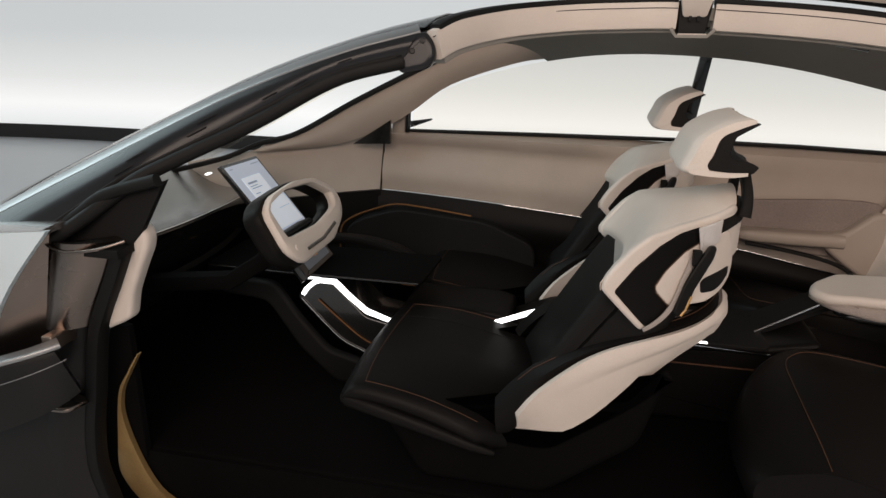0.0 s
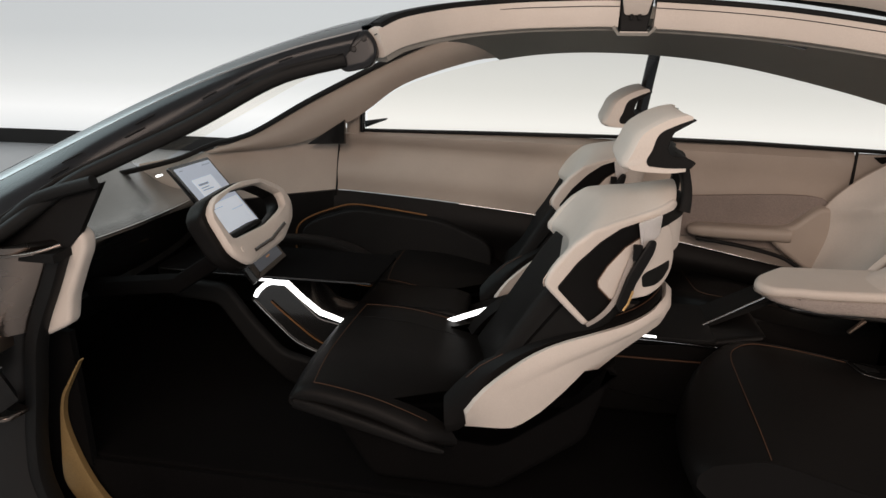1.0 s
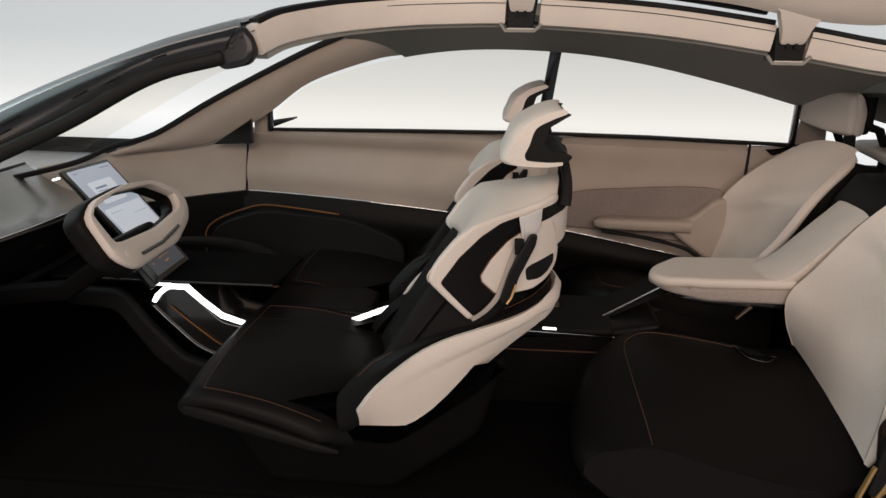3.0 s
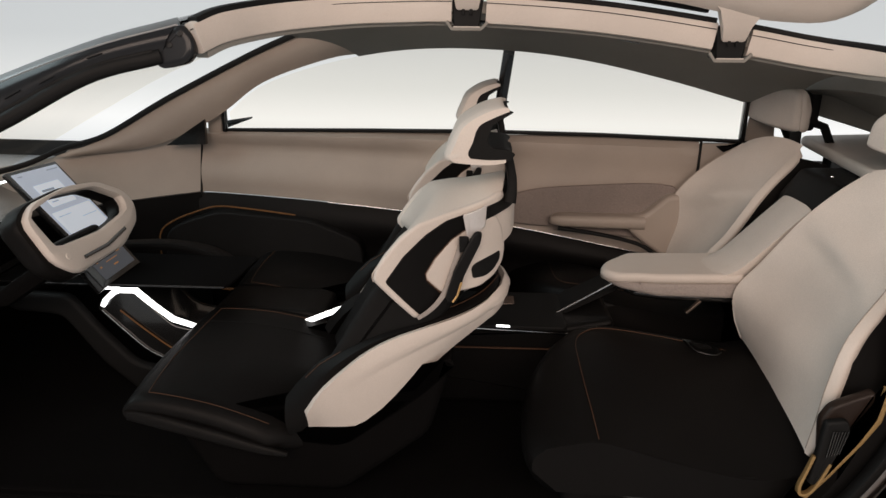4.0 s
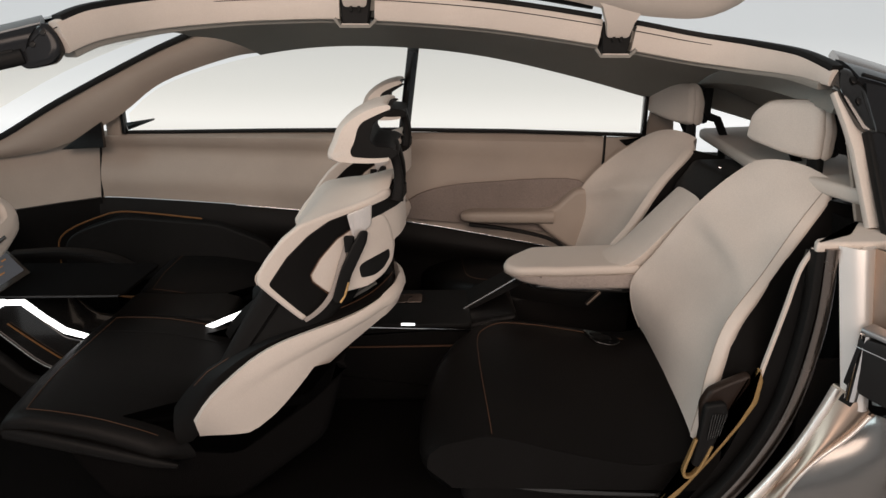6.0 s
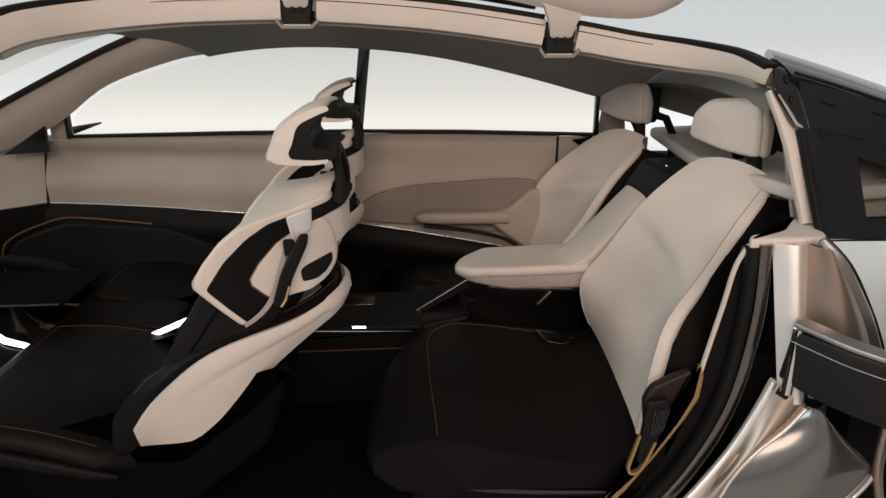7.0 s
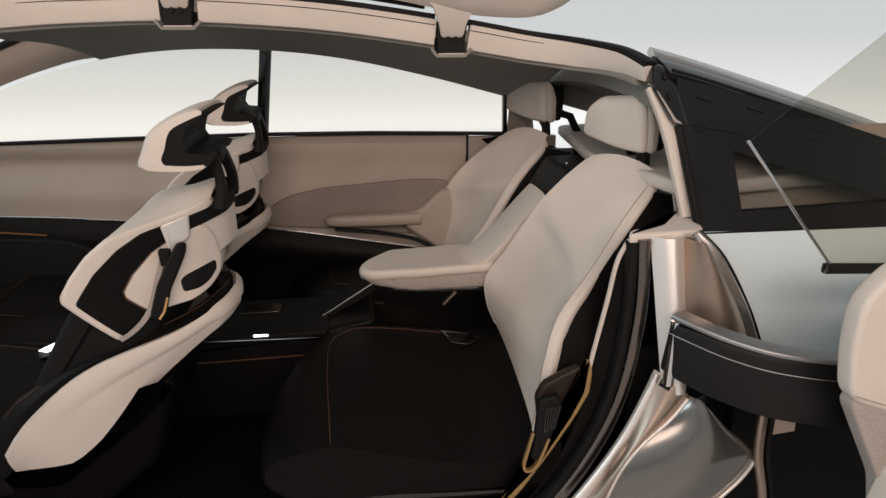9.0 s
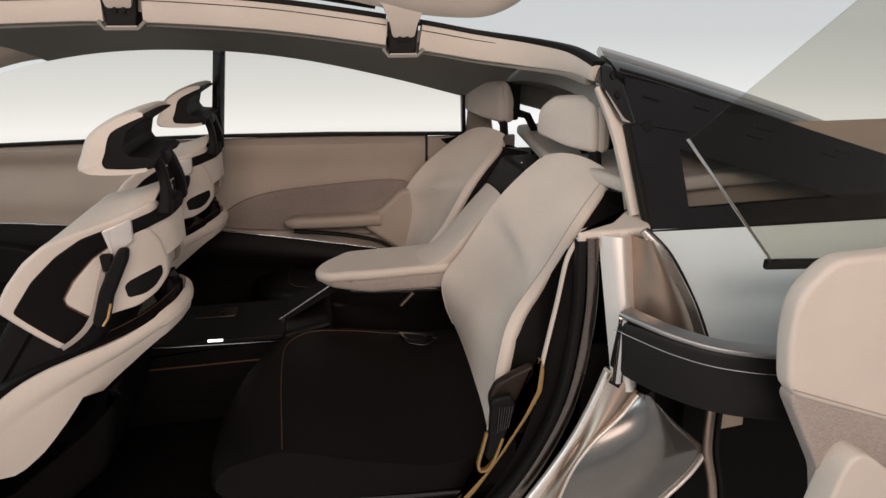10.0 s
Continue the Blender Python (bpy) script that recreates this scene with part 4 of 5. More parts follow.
    def roll(u, v):
        x = 1.09 + 0.62 * u
        zt, zb = smooth_table(NEAR, x) - 0.004, smooth_table([(1.085, 0.385), (1.151, 0.362), (1.352, 0.312), (1.67, 0.288)], x)
        return F(x + 0.02 * v * (1 - u), -0.288 - 0.010 * math.sin(math.pi * min(1, v * 1.3)) + 0.035 * v + 0.07 * max(0, 0.10 - u) * 2, zt + (zb - zt) * v)
    part("side_panel", sheet(roll, 24, 8, 0.03), LITBLACK, seat, "dark leather side panel")
    part("side_seam", bar([Vector(roll(u, 0.03)) + F(0, -0.002, 0.004) for u in np.linspace(0.04, 0.98, 30)], 0.004, 0.005, (0, 1, 0), 0.45), BLACK, seat)
    part("lower_rail", bar(curve([F(1.15, -0.262, 0.345), F(1.35, -0.258, 0.290), F(1.66, -0.25, 0.258)], 6), 0.02, 0.018, (0, 1, 0), 0.4), GLOSS, seat, "gloss black lower rail")
    part("seat_base", slab(rounded([(1.16, -0.22), (1.22, 0.22), (1.8, 0.22), (1.8, -0.22)], 0.05), 0.21, 0.34, lambda u, v, d: F(u, v, d), 0.02), SOFTBLACK, seat)
    top = lambda x, t: F(x, t, seat_height(x, t) + 0.001)
    part("stitching", bar(curve([top(1.229, -0.284), top(1.226, -0.20), top(1.222, -0.10), top(1.221, 0.02), top(1.225, 0.10), top(1.245, 0.15), top(1.30, 0.185), top(1.40, 0.19), top(1.52, 0.185), top(1.62, 0.17), top(1.662, 0.155), top(1.672, 0.12), top(1.665, 0.08)], 4), 0.002, 0.002), THREAD, pad, "copper stitching")
    grip = part("release_handle", slab(rounded([(1.540, 0.195), (1.630, 0.190), (1.648, 0.14), (1.615, 0.105), (1.560, 0.115)], 0.016), 0.0, 0.012, lambda u, v, d: top(u, v) + Vector((0, 0, d * 0.4)), 0.004), GLOSS, seat, "gloss black release handle")
    part("handle_recess", slab(rounded([(1.556, 0.176), (1.616, 0.172), (1.622, 0.148), (1.572, 0.140)], 0.010), 0.011, 0.014, lambda u, v, d: top(u, v) + Vector((0, 0, d * 0.42)), 0.001, 1), RUBBER, grip)
    # headrest, turned inwards: fabric face, leather sides, charcoal back
    hx, h0 = HEAD_PLACE[k]
    face_line = rounded([(0.004, 1.022), (0.0, 1.10), (0.012, 1.160), (0.06, 1.172), (0.16, 1.160), (0.20, 1.125), (0.213, 1.06), (0.20, 1.048), (0.09, 1.028)], 0.022, 5)

    def head(u, v, d):
        bow = 0.016 * (abs(u - 0.105) / 0.11) ** 3 + 0.012 * (abs(v - 1.09) / 0.07) ** 3
        return Vector((hx - 0.43 * u + (bow if d < 0.03 else 0) + d * (1 - 0.25 * max(0, (v - 1.1) / 0.07)), h0 + u + 0.25 * d, v))
    rest = part("headrest", slab(face_line, 0.012, 0.066, head, 0.014, 4, mid=4), CREAM, seat, "cream leather headrest side")
    part("headrest_face", slab(inset(face_line, 0.005), 0.0, 0.024, head, 0.011, 4, mid=0), CREAMFAB, rest, "cream fabric headrest face")
    part("headrest_back", slab(inset(face_line, 0.006), 0.064, 0.088, head, 0.008, 2, mid=0), SOFTBLACK, rest, "charcoal headrest back")
    for q in (0.004, 0.165):
        part("bracket", bar([head(q, 1.150, 0.088), head(q, 1.068, 0.070), head(q, 1.055, 0.082), head(q, 1.045, 0.115), head(q, 0.985, 0.150), head(q, 0.90, 0.150)], 0.026, 0.020, (0, 1, 0), 0.35), SOFTBLACK, seat, "charcoal headrest bracket")
    part("headrest_post", bar([head(0.03, 0.985, 0.045), head(0.03, 1.045, 0.04)], 0.05, 0.02, (1, 0, 0)), RUBBER, seat)
    # outer belt anchor
    P = lambda u, v, d: F(u, d, v)
    part("belt_cover", slab(rounded([(1.688, 0.545), (1.705, 0.580), (1.745, 0.600), (1.790, 0.620), (1.792, 0.590), (1.750, 0.500), (1.722, 0.440), (1.700, 0.46)], 0.012), -0.312, -0.285, P, 0.008, 3), LITBLACK, seat, "dark leather buckle cover")
    clasp = part("belt_buckle", slab(rounded([(1.690, 0.553), (1.735, 0.560), (1.745, 0.530), (1.718, 0.440), (1.695, 0.392), (1.676, 0.400), (1.684, 0.46)], 0.010), -0.330, -0.310, P, 0.006), RUBBER, seat, "black ribbed buckle")
    for n in range(6):
        part("buckle_rib", bar([F(1.702 + 0.005 * n, -0.3315, 0.470 + 0.002 * n), F(1.706 + 0.006 * n, -0.3315, 0.535)], 0.0025, 0.004, (0, 1, 0)), GLOSS, clasp)
    part("belt_loop", bar(curve([F(1.679, -0.327, 0.470), F(1.668, -0.327, 0.425), F(1.660, -0.327, 0.392), F(1.664, -0.327, 0.374), F(1.682, -0.327, 0.376), F(1.698, -0.327, 0.402), F(1.716, -0.327, 0.452)], 4), 0.007, [0.009, 0.011, 0.014, 0.016, 0.014, 0.010], (0, 1, 0)), GOLD, seat, "gold buckle loop")
    part("belt_trim", slab(rounded([(1.800, 0.640), (1.812, 0.610), (1.808, 0.555), (1.780, 0.500), (1.725, 0.410), (1.660, 0.315), (1.625, 0.275), (1.600, 0.275), (1.690, 0.375), (1.765, 0.500), (1.792, 0.560)], 0.008), -0.322, -0.309, P, 0.003, 2), GOLD, seat, "brushed gold belt trim")
    return seat


rear_seat(-0.365, 1)
rear_seat(0.355, -1)


# ---- dashboard ----
dash = thing("dashboard", "dark dashboard beam with a satin metal upper shelf", "dashboard")
part("lower_beam", slab(rounded([(-0.62, 0.725), (-0.605, 0.66), (-0.625, 0.55), (-0.70, 0.47), (-0.93, 0.47), (-0.96, 0.70)], 0.03), -0.60, 0.50, lambda u, v, d: Vector((u - 0.12 * (d / 0.6) ** 2, d, v - 0.05 * max(0, d) ** 1.5)), 0.02, 3), GLOSS, dash, "gloss black lower beam")


def dash_top(u, v):
    y = -0.60 + 1.08 * u
    x = -0.615 - 0.33 * v - 0.12 * (y / 0.6) ** 2
    return (x, y, 0.735 - 0.05 * max(0, y) ** 1.5 + 0.10 * v - 0.05 * math.sin(math.pi * v))


part("upper_shelf", sheet(dash_top, 24, 10, 0.015), DASHTOP, dash, "satin metal upper shelf")
part("trim_line", bar([Vector(dash_top(u, 0)) + Vector((0.004, 0, -0.004)) for u in np.linspace(0, 1, 24)], 0.007, 0.006), CHROME, dash, "bright trim line")
part("air_vent", bar([(-0.612, 0.195, 0.536), (-0.618, 0.235, 0.536)], 0.012, 0.012), GOLD, dash, "small gold vent tab")
# small white emissive chip on the shelf
part("glowing_chip", bar([(-0.79, 0.305, 0.798), (-0.79, 0.335, 0.798)], 0.012, 0.006), LIGHTBAR, dash, "small white glowing chip")
part("knee_panel", sheet(lambda u, v: (-0.63 - 0.18 * v - 0.10 * ((u - 0.5) * 2) ** 2, -0.60 + 1.08 * u, 0.56 - 0.16 * v), 12, 5, 0.02), SOFTBLACK, dash)
part("cowl", sheet(lambda u, v: (-0.93 - 0.18 * v - 0.10 * ((u - 0.45) * 2) ** 2, -0.66 + 1.18 * u, 0.82 - 0.05 * v - 0.02 * ((u - 0.5) * 2) ** 2), 14, 4, 0.02), SOFTBLACK, dash)

# ---- screens ----
screen = thing("touchscreen", "lit portrait touchscreen tilted back over the dashboard", "screen")
_o, _w, _h = Vector((-0.592, 0.076, 0.884)), Vector((0.004, 0.262, -0.006)), Vector((0.200, 0.010, -0.252))
_n = _w.cross(_h).normalized() * -1
_n = _n if _n.x > 0 else -_n


def panel(o, w, h, n, a, b, c, d, lift, thick, bev=0.004, corner=0.006):
    """A rounded plate on a tilted plane, from (a, b) to (c, d) in shares of w and h."""
    pts = rounded([(a, b), (c, b), (c, d), (a, d)], corner / max(w.length, h.length))
    return slab([(p[0] * w.length, p[1] * h.length) for p in pts], lift - thick, lift, lambda u, v, t: o + w.normalized() * u + h.normalized() * v + n * t, bev, 2)


part("housing", panel(_o, _w, _h, _n, 0, 0, 1, 1, 0.0, 0.016), GLOSS, screen, "black housing")
face_plate = part("display", panel(_o, _w, _h, _n, 0.06, 0.04, 0.95, 0.96, 0.002, 0.004, 0.001), SCREENLIT, screen, "pale blue display")
part("message_card", panel(_o, _w, _h, _n, 0.22, 0.22, 0.72, 0.50, 0.0035, 0.002, 0.0005), SCREENCARD, face_plate)
for _a, _b, _c, _d in ((0.12, 0.08, 0.2, 0.09), (0.68, 0.08, 0.9, 0.09), (0.28, 0.29, 0.52, 0.315), (0.28, 0.34, 0.48, 0.35), (0.28, 0.37, 0.55, 0.38), (0.28, 0.44, 0.40, 0.45)):
    part("text_bar", panel(_o, _w, _h, _n, _a, _b, _c, _d, 0.0045, 0.0015, 0.0003, 0.001), SCREENTEXT, face_plate)
part("map_tile", panel(_o, _w, _h, _n, 0.10, 0.56, 0.90, 0.93, 0.0035, 0.002, 0.0005), SCREENCARD, face_plate)
for _a, _b, _c, _d in ((0.15, 0.62, 0.4, 0.625), (0.55, 0.7, 0.85, 0.705)):
    part("map_line", panel(_o, _w, _h, _n, _a, _b, _c, _d, 0.0045, 0.0015, 0.0003, 0.001), SCREENTEXT, face_plate)

lower = thing("control_screen", "small tilted control screen under the steering yoke", "screen")
_o, _w, _h = Vector((-0.236, -0.150, 0.672)), Vector((0.0, 0.205, 0.006)), Vector((0.056, 0.0, -0.072))
part("housing", panel(_o, _w, _h, _n, -0.06, -0.1, 1.06, 1.15, 0.0, 0.03), GLOSS, lower, "black housing")
low_plate = part("display", panel(_o, _w, _h, _n, 0.12, 0.04, 0.97, 0.95, 0.002, 0.004, 0.001), SCREENDIM, lower)
for _a, _b, _c, _d in ((0.2, 0.3, 0.24, 0.36), (0.2, 0.5, 0.24, 0.56), (0.45, 0.2, 0.6, 0.25), (0.4, 0.45, 0.7, 0.48), (0.75, 0.3, 0.85, 0.35), (0.5, 0.65, 0.62, 0.7)):
    part("icon", panel(_o, _w, _h, _n, _a, _b, _c, _d, 0.0035, 0.0015, 0.0003, 0.001), SCREENAMBER, low_plate)
part("stalk", bar([(-0.26, -0.05, 0.62), (-0.38, -0.05, 0.56), (-0.58, -0.05, 0.56)], 0.04, 0.03), BLACK, lower)

# ---- steering yoke ----
yoke = thing("steering_yoke", "squared cream and black steering yoke with a central opening", "steering wheel")
YO, YU = Vector((-0.10, -0.335, 0.848)), Vector((0.40, 0, -0.90)).normalized()
YW = Vector((0, 1, 0))
YN = YW.cross(YU) * -1
YN = YN if YN.x > 0 else -YN
outer = rounded([(-0.185, -0.055), (-0.13, -0.088), (0.02, -0.098), (0.14, -0.082), (0.235, -0.03), (0.255, 0.015), (0.225, 0.065), (0.11, 0.108), (-0.115, 0.112), (-0.170, 0.06)], 0.024, 5)
hole = rounded([(-0.166, -0.066), (-0.04, -0.086), (0.12, -0.071), (0.212, -0.018), (0.196, 0.022), (0.05, 0.040), (-0.140, 0.030)], 0.018, 7)


def on_yoke(u, v, d):
    return YO + YW * u + YU * v + YN * d


def ring_plate(o, i, d0, d1, place, r):
    """A plate with a hole: both outlines are walked by angle."""
    N = 72

    def by_angle(pts):
        c = Vector((sum(p[0] for p in i) / len(i), sum(p[1] for p in i) / len(i)))
        out = []
        for k in range(N):
            a = 2 * math.pi * k / N
            w = Vector((math.cos(a), math.sin(a)))
            best = 0.0
            for p, q in zip(pts, pts[1:] + pts[:1]):
                p2, e = Vector((p[0], p[1])) - c, Vector((q[0] - p[0], q[1] - p[1]))
                den = w.cross(e)
                if abs(den) > 1e-12:
                    t, s = p2.cross(e) / den, p2.cross(w) / den
                    if t > 0 and -1e-6 <= s <= 1 + 1e-6:
                        best = max(best, t)
            out.append(c + w * best)
        return out
    A, B = by_angle(o), by_angle(i)
    rings = []
    for src, dst, flip in ((A, B, 0),):
        for t, d in ((0.12, d0), (0.03, d0 + r * 0.4), (0, d0 + r), (0, d1 - r), (0.03, d1 - r * 0.4), (0.12, d1), (0.5, d1 + r * 0.1), (0.88, d1), (0.97, d1 - r * 0.4), (1, d1 - r), (1, d0 + r), (0.88, d0), (0.12, d0)):
            rings.append([place(p.x + (q.x - p.x) * t, p.y + (q.y - p.y) * t, d) for p, q in zip(src, dst)])
    bm = loft(rings, cap=False)
    bmesh.ops.remove_doubles(bm, verts=bm.verts, dist=1e-5)
    return bm


part("rim", ring_plate(outer, hole, -0.012, 0.014, on_yoke, 0.012), CREAM, yoke, "cream leather rim")
part("rim_back", ring_plate([(p[0] * 1.04 - 0.012, p[1] * 1.05) for p in outer], [(p[0] * 1.02, p[1] * 1.02) for p in hole], -0.055, -0.006, on_yoke, 0.014), BLACK, yoke, "black leather rim back")
part("slot", bar([on_yoke(-0.075, 0.082, 0.015), on_yoke(0.03, 0.083, 0.016), on_yoke(0.14, 0.066, 0.015)], 0.010, 0.006, YN), GLOSS, yoke, "dark slot")
part("badge", slab([(0.008 * math.cos(a) - 0.125, 0.008 * math.sin(a) + 0.062) for a in np.linspace(0, 2 * math.pi, 17)[:-1]], 0.013, 0.0165, on_yoke, 0.001, 1), CREAMFAB, yoke)
part("hub", slab(rounded([(-0.10, 0.02), (0.12, 0.02), (0.10, 0.095), (-0.08, 0.095)], 0.02), -0.09, -0.03, on_yoke, 0.015), BLACK, yoke)
part("column", bar([on_yoke(0.0, 0.06, -0.06), on_yoke(0.0, 0.10, -0.30), Vector((-0.62, -0.335, 0.60))], 0.06, 0.05), CARPET, yoke)

# ---- centre console ----
console = thing("center_console", "black centre console with a glowing white light line", "console")
part("shelf", slab(rounded([(-0.56, -0.115), (-0.30, -0.124), (0.19, -0.118), (0.20, 0.16), (-0.56, 0.18)], 0.03), 0.583, 0.592, XY, 0.003), CARPET, console, "black floating shelf")
part("shelf_edge", bar([(-0.54, -0.117, 0.588), (-0.30, -0.126, 0.588), (0.18, -0.120, 0.588)], 0.006, 0.006), GLOSS, console, "gloss shelf edge")
for _y in (-0.128, 0.155):
    part("support", slab(rounded([(-0.50, 0.565), (-0.30, 0.558), (-0.215, 0.44), (-0.12, 0.335), (0.02, 0.300), (0.14, 0.290), (0.14, 0.22), (-0.10, 0.22), (-0.22, 0.33), (-0.33, 0.49), (-0.50, 0.505)], 0.03), _y - 0.018, _y + 0.018, XZ, 0.012), SOFTBLACK, console)
part("inner_wall", slab(rounded([(-0.24, 0.50), (-0.19, 0.56), (-0.118, 0.565), (0.0, 0.45), (0.15, 0.42), (0.15, 0.28), (0.03, 0.30), (-0.08, 0.345)], 0.02), -0.108, 0.09, XZ, 0.004), GLOSS, console)
LINE_OUT = [(-0.219, 0.518), (-0.207, 0.541), (-0.178, 0.568), (-0.158, 0.5785), (-0.092, 0.580), (-0.040, 0.530), (0.012, 0.488), (0.10, 0.457)]
LINE_IN = [(-0.205, 0.512), (-0.190, 0.535), (-0.164, 0.556), (-0.150, 0.562), (-0.104, 0.562), (-0.056, 0.518), (0.004, 0.470), (0.10, 0.442)]
part("light_line", channel(LINE_OUT, LINE_IN, -0.121, -0.113, XZ, 1), LIGHTBAR, console, "glowing white light line")
part("light_line", bar([(-0.214, -0.117, 0.574), (-0.15, -0.117, 0.576)], 0.006, 0.008, (0, 1, 0), 0.2), LIGHTBAR, console, "glowing white light line")
part("light_line", bar(curve([(0.10, -0.117, 0.450), (0.24, -0.117, 0.436), (0.36, -0.117, 0.458), (0.436, -0.125, 0.490), (0.567, -0.13, 0.545), (0.66, -0.13, 0.56)], 6), 0.015, 0.008, (0, 1, 0), 0.2), LIGHTBAR, console, "glowing white light line")
part("light_line", bar(curve([(-0.220, -0.112, 0.498), (-0.15, -0.112, 0.425), (-0.079, -0.112, 0.360), (0.019, -0.112, 0.319)], 5), 0.004, 0.004, (0, 1, 0)), CHROME, console, "thin bright edge")
part("copper_piping", bar(curve([(-0.16, -0.113, 0.50), (-0.08, -0.113, 0.43), (0.0, -0.113, 0.37), (0.08, -0.113, 0.345)], 5), 0.004, 0.005, (0, 1, 0)), COPPER, console, "copper piping")
part("copper_piping", bar(curve([(-0.02, 0.19, 0.53), (0.0, 0.19, 0.48), (0.05, 0.19, 0.46), (0.14, 0.19, 0.46)], 5), 0.008, 0.008, (0, 1, 0)), COPPER, console, "copper piping")
part("far_loop", bar(curve([(-0.32, 0.22, 0.60), (-0.15, 0.23, 0.605), (0.0, 0.22, 0.585), (0.10, 0.2, 0.54)], 6), 0.06, 0.03), BLACK, console)
part("tunnel", slab(rounded([(0.10, 0.22), (0.10, 0.44), (0.45, 0.44), (0.60, 0.50), (1.22, 0.49), (1.36, 0.52), (1.36, 0.22)], 0.02), -0.115, 0.125, XZ, 0.015), BLACK, console, "black console tunnel")
part("center_pad", slab(rounded([(0.10, 0.462), (0.125, 0.503), (0.42, 0.500), (0.47, 0.485), (0.47, 0.445), (0.12, 0.435)], 0.015), -0.078, 0.128, XZ, 0.014), BLACK, console, "black padded armrest lid")
part("rear_tray", slab(rounded([(0.80, -0.135), (1.22, -0.135), (1.22, 0.14), (0.80, 0.14)], 0.02), 0.484, 0.498, XY, 0.004), SOFTBLACK, console, "black rear tray")
part("tray_edge", bar([(0.82, -0.137, 0.492), (1.22, -0.137, 0.478)], 0.004, 0.005, (0, 1, 0)), CHROME, console, "chrome edge line")
part("tray_light", bar([(1.008, -0.139, 0.499), (1.048, -0.139, 0.498)], 0.006, 0.006, (0, 1, 0)), LIGHTBAR, console, "small white glowing chip")
part("lower_line", bar([(0.78, -0.12, 0.415), (1.22, -0.12, 0.418)], 0.004, 0.006, (0, 1, 0)), THREAD, console, "copper line")
# thin bronze plate added in place of a brownish reflection on the tray
part("amber_reflection", slab(rounded([(0.95, 0.02), (1.07, 0.02), (1.07, 0.09), (0.95, 0.09)], 0.01), 0.500, 0.504, XY, 0.001), DARKBRONZE, console, "bronze plate standing in for a brownish reflection")
part("table_edge", bar([(1.198, -0.02, 0.494), (1.28, -0.01, 0.54), (1.37, 0.0, 0.592)], 0.006, 0.006), CHROME, console, "thin chrome table edge")
part("table", sheet(lambda u, v: (1.20 + 0.20 * u, -0.01 + 0.14 * v, 0.488 + 0.11 * u), 4, 4, 0.012), SOFTBLACK, console)
part("tray_edge", bar([(1.20, -0.10, 0.488), (1.24, -0.06, 0.487)], 0.006, 0.005), CHROME, console)

# ---- rear centre armrest ----
arm = thing("fold_down_console", "cream rear centre armrest with a heather fabric side", "armrest")
_plan = rounded([(1.312, -0.065), (1.35, -0.118), (1.45, -0.135), (1.72, -0.135), (1.72, 0.08), (1.42, 0.075), (1.335, 0.0)], 0.03, 5)
def arm_body(u, v, d):
    return Vector((u + 0.012 * max(0, (0.655 - d) / 0.05) * max(0, (1.5 - u) / 0.2), v, d - 0.010 * max(0, 1.42 - u) / 0.1 * (d > 0.64) + 0.006 * max(0, u - 1.5) / 0.2))


part("top_pad", slab(_plan, 0.642, 0.672, arm_body, 0.013, 4), CREAM, arm, "cream leather top pad")
part("fabric_side", slab(inset(_plan, 0.001), 0.607, 0.648, lambda u, v, d: arm_body(u, v, d) + Vector((0, 0, (-0.012 * max(0, u - 1.34) / 0.4 + 0.018 * max(0, 1 - (u - 1.315) / 0.16)) * (d < 0.64))), 0.012, 3), HEATHER, arm, "heather woven fabric side")
part("side_seam", bar([arm_body(p[0], p[1], 0.646) for p in inset(_plan, -0.0005)], 0.002, 0.002), TAN, arm)
part("base", slab(inset(_plan, 0.02), 0.590, 0.610, lambda u, v, d: Vector((u + 0.05, v, d - 0.012 * (u - 1.32) / 0.4)), 0.008), GLOSS, arm, "gloss black underside")
CB = curve([(1.58, 0, 0.671), (1.65, 0, 0.681), (1.70, 0, 0.708), (1.755, 0, 0.765), (1.81, 0, 0.825), (1.862, 0, 0.880)], 5)
part("center_back", pillow(lambda u, v: CB[round(v * 25)] + Vector((0, -0.132 + 0.175 * u, -0.008 * abs(2 * u - 1) ** 4)), 10, 25, (0.06, 0, -0.05)), CREAMFAB, arm, "cream fabric centre backrest")
part("pull_tab", bar([(1.56, -0.13, 0.555), (1.60, -0.12, 0.59)], 0.012, 0.008), BRONZE, arm, "bronze pull tab")

box = thing("rear_storage_box", "black storage box between the rear seats", "console")
part("body", slab(rounded([(1.87, 0.78), (1.88, 0.865), (1.935, 0.945), (2.15, 0.95), (2.15, 0.78)], 0.015), -0.14, 0.12, XZ, 0.012), BLACK, box)
part("handle", bar([(1.955, -0.02, 0.945), (1.985, -0.04, 0.935), (2.02, -0.06, 0.920)], 0.006, 0.006), CHROME, box, "thin chrome handle")

# ---- rear end: shelf, hatch frame, far rear pillar ----
part("parcel_shelf", slab(rounded([(1.99, -0.14), (2.03, 0.10), (2.10, 0.52), (2.75, 0.50), (2.75, -0.52), (2.06, -0.54)], 0.05), 0.955, 0.99, lambda u, v, d: Vector((u, v, d + 0.05 * max(0, u - 2.2))), 0.012), CREAM, car, "cream parcel shelf")
part("rear_pillar_trim", sheet(lambda u, v: (1.755 + 0.33 * u, yfar(1.9, 0.96) - 0.01 - 0.03 * u, 0.955 - 0.40 * v), 6, 6, 0.03), TAN, car)
part("rear_pillar_trim", sheet(lambda u, v: (1.905 + (0.10 - 0.05 * v) * u, 0.525 - 0.03 * u - 0.07 * v, 0.955 + 0.20 * v), 6, 6, 0.03), TAN, car, "greige rear pillar trim")
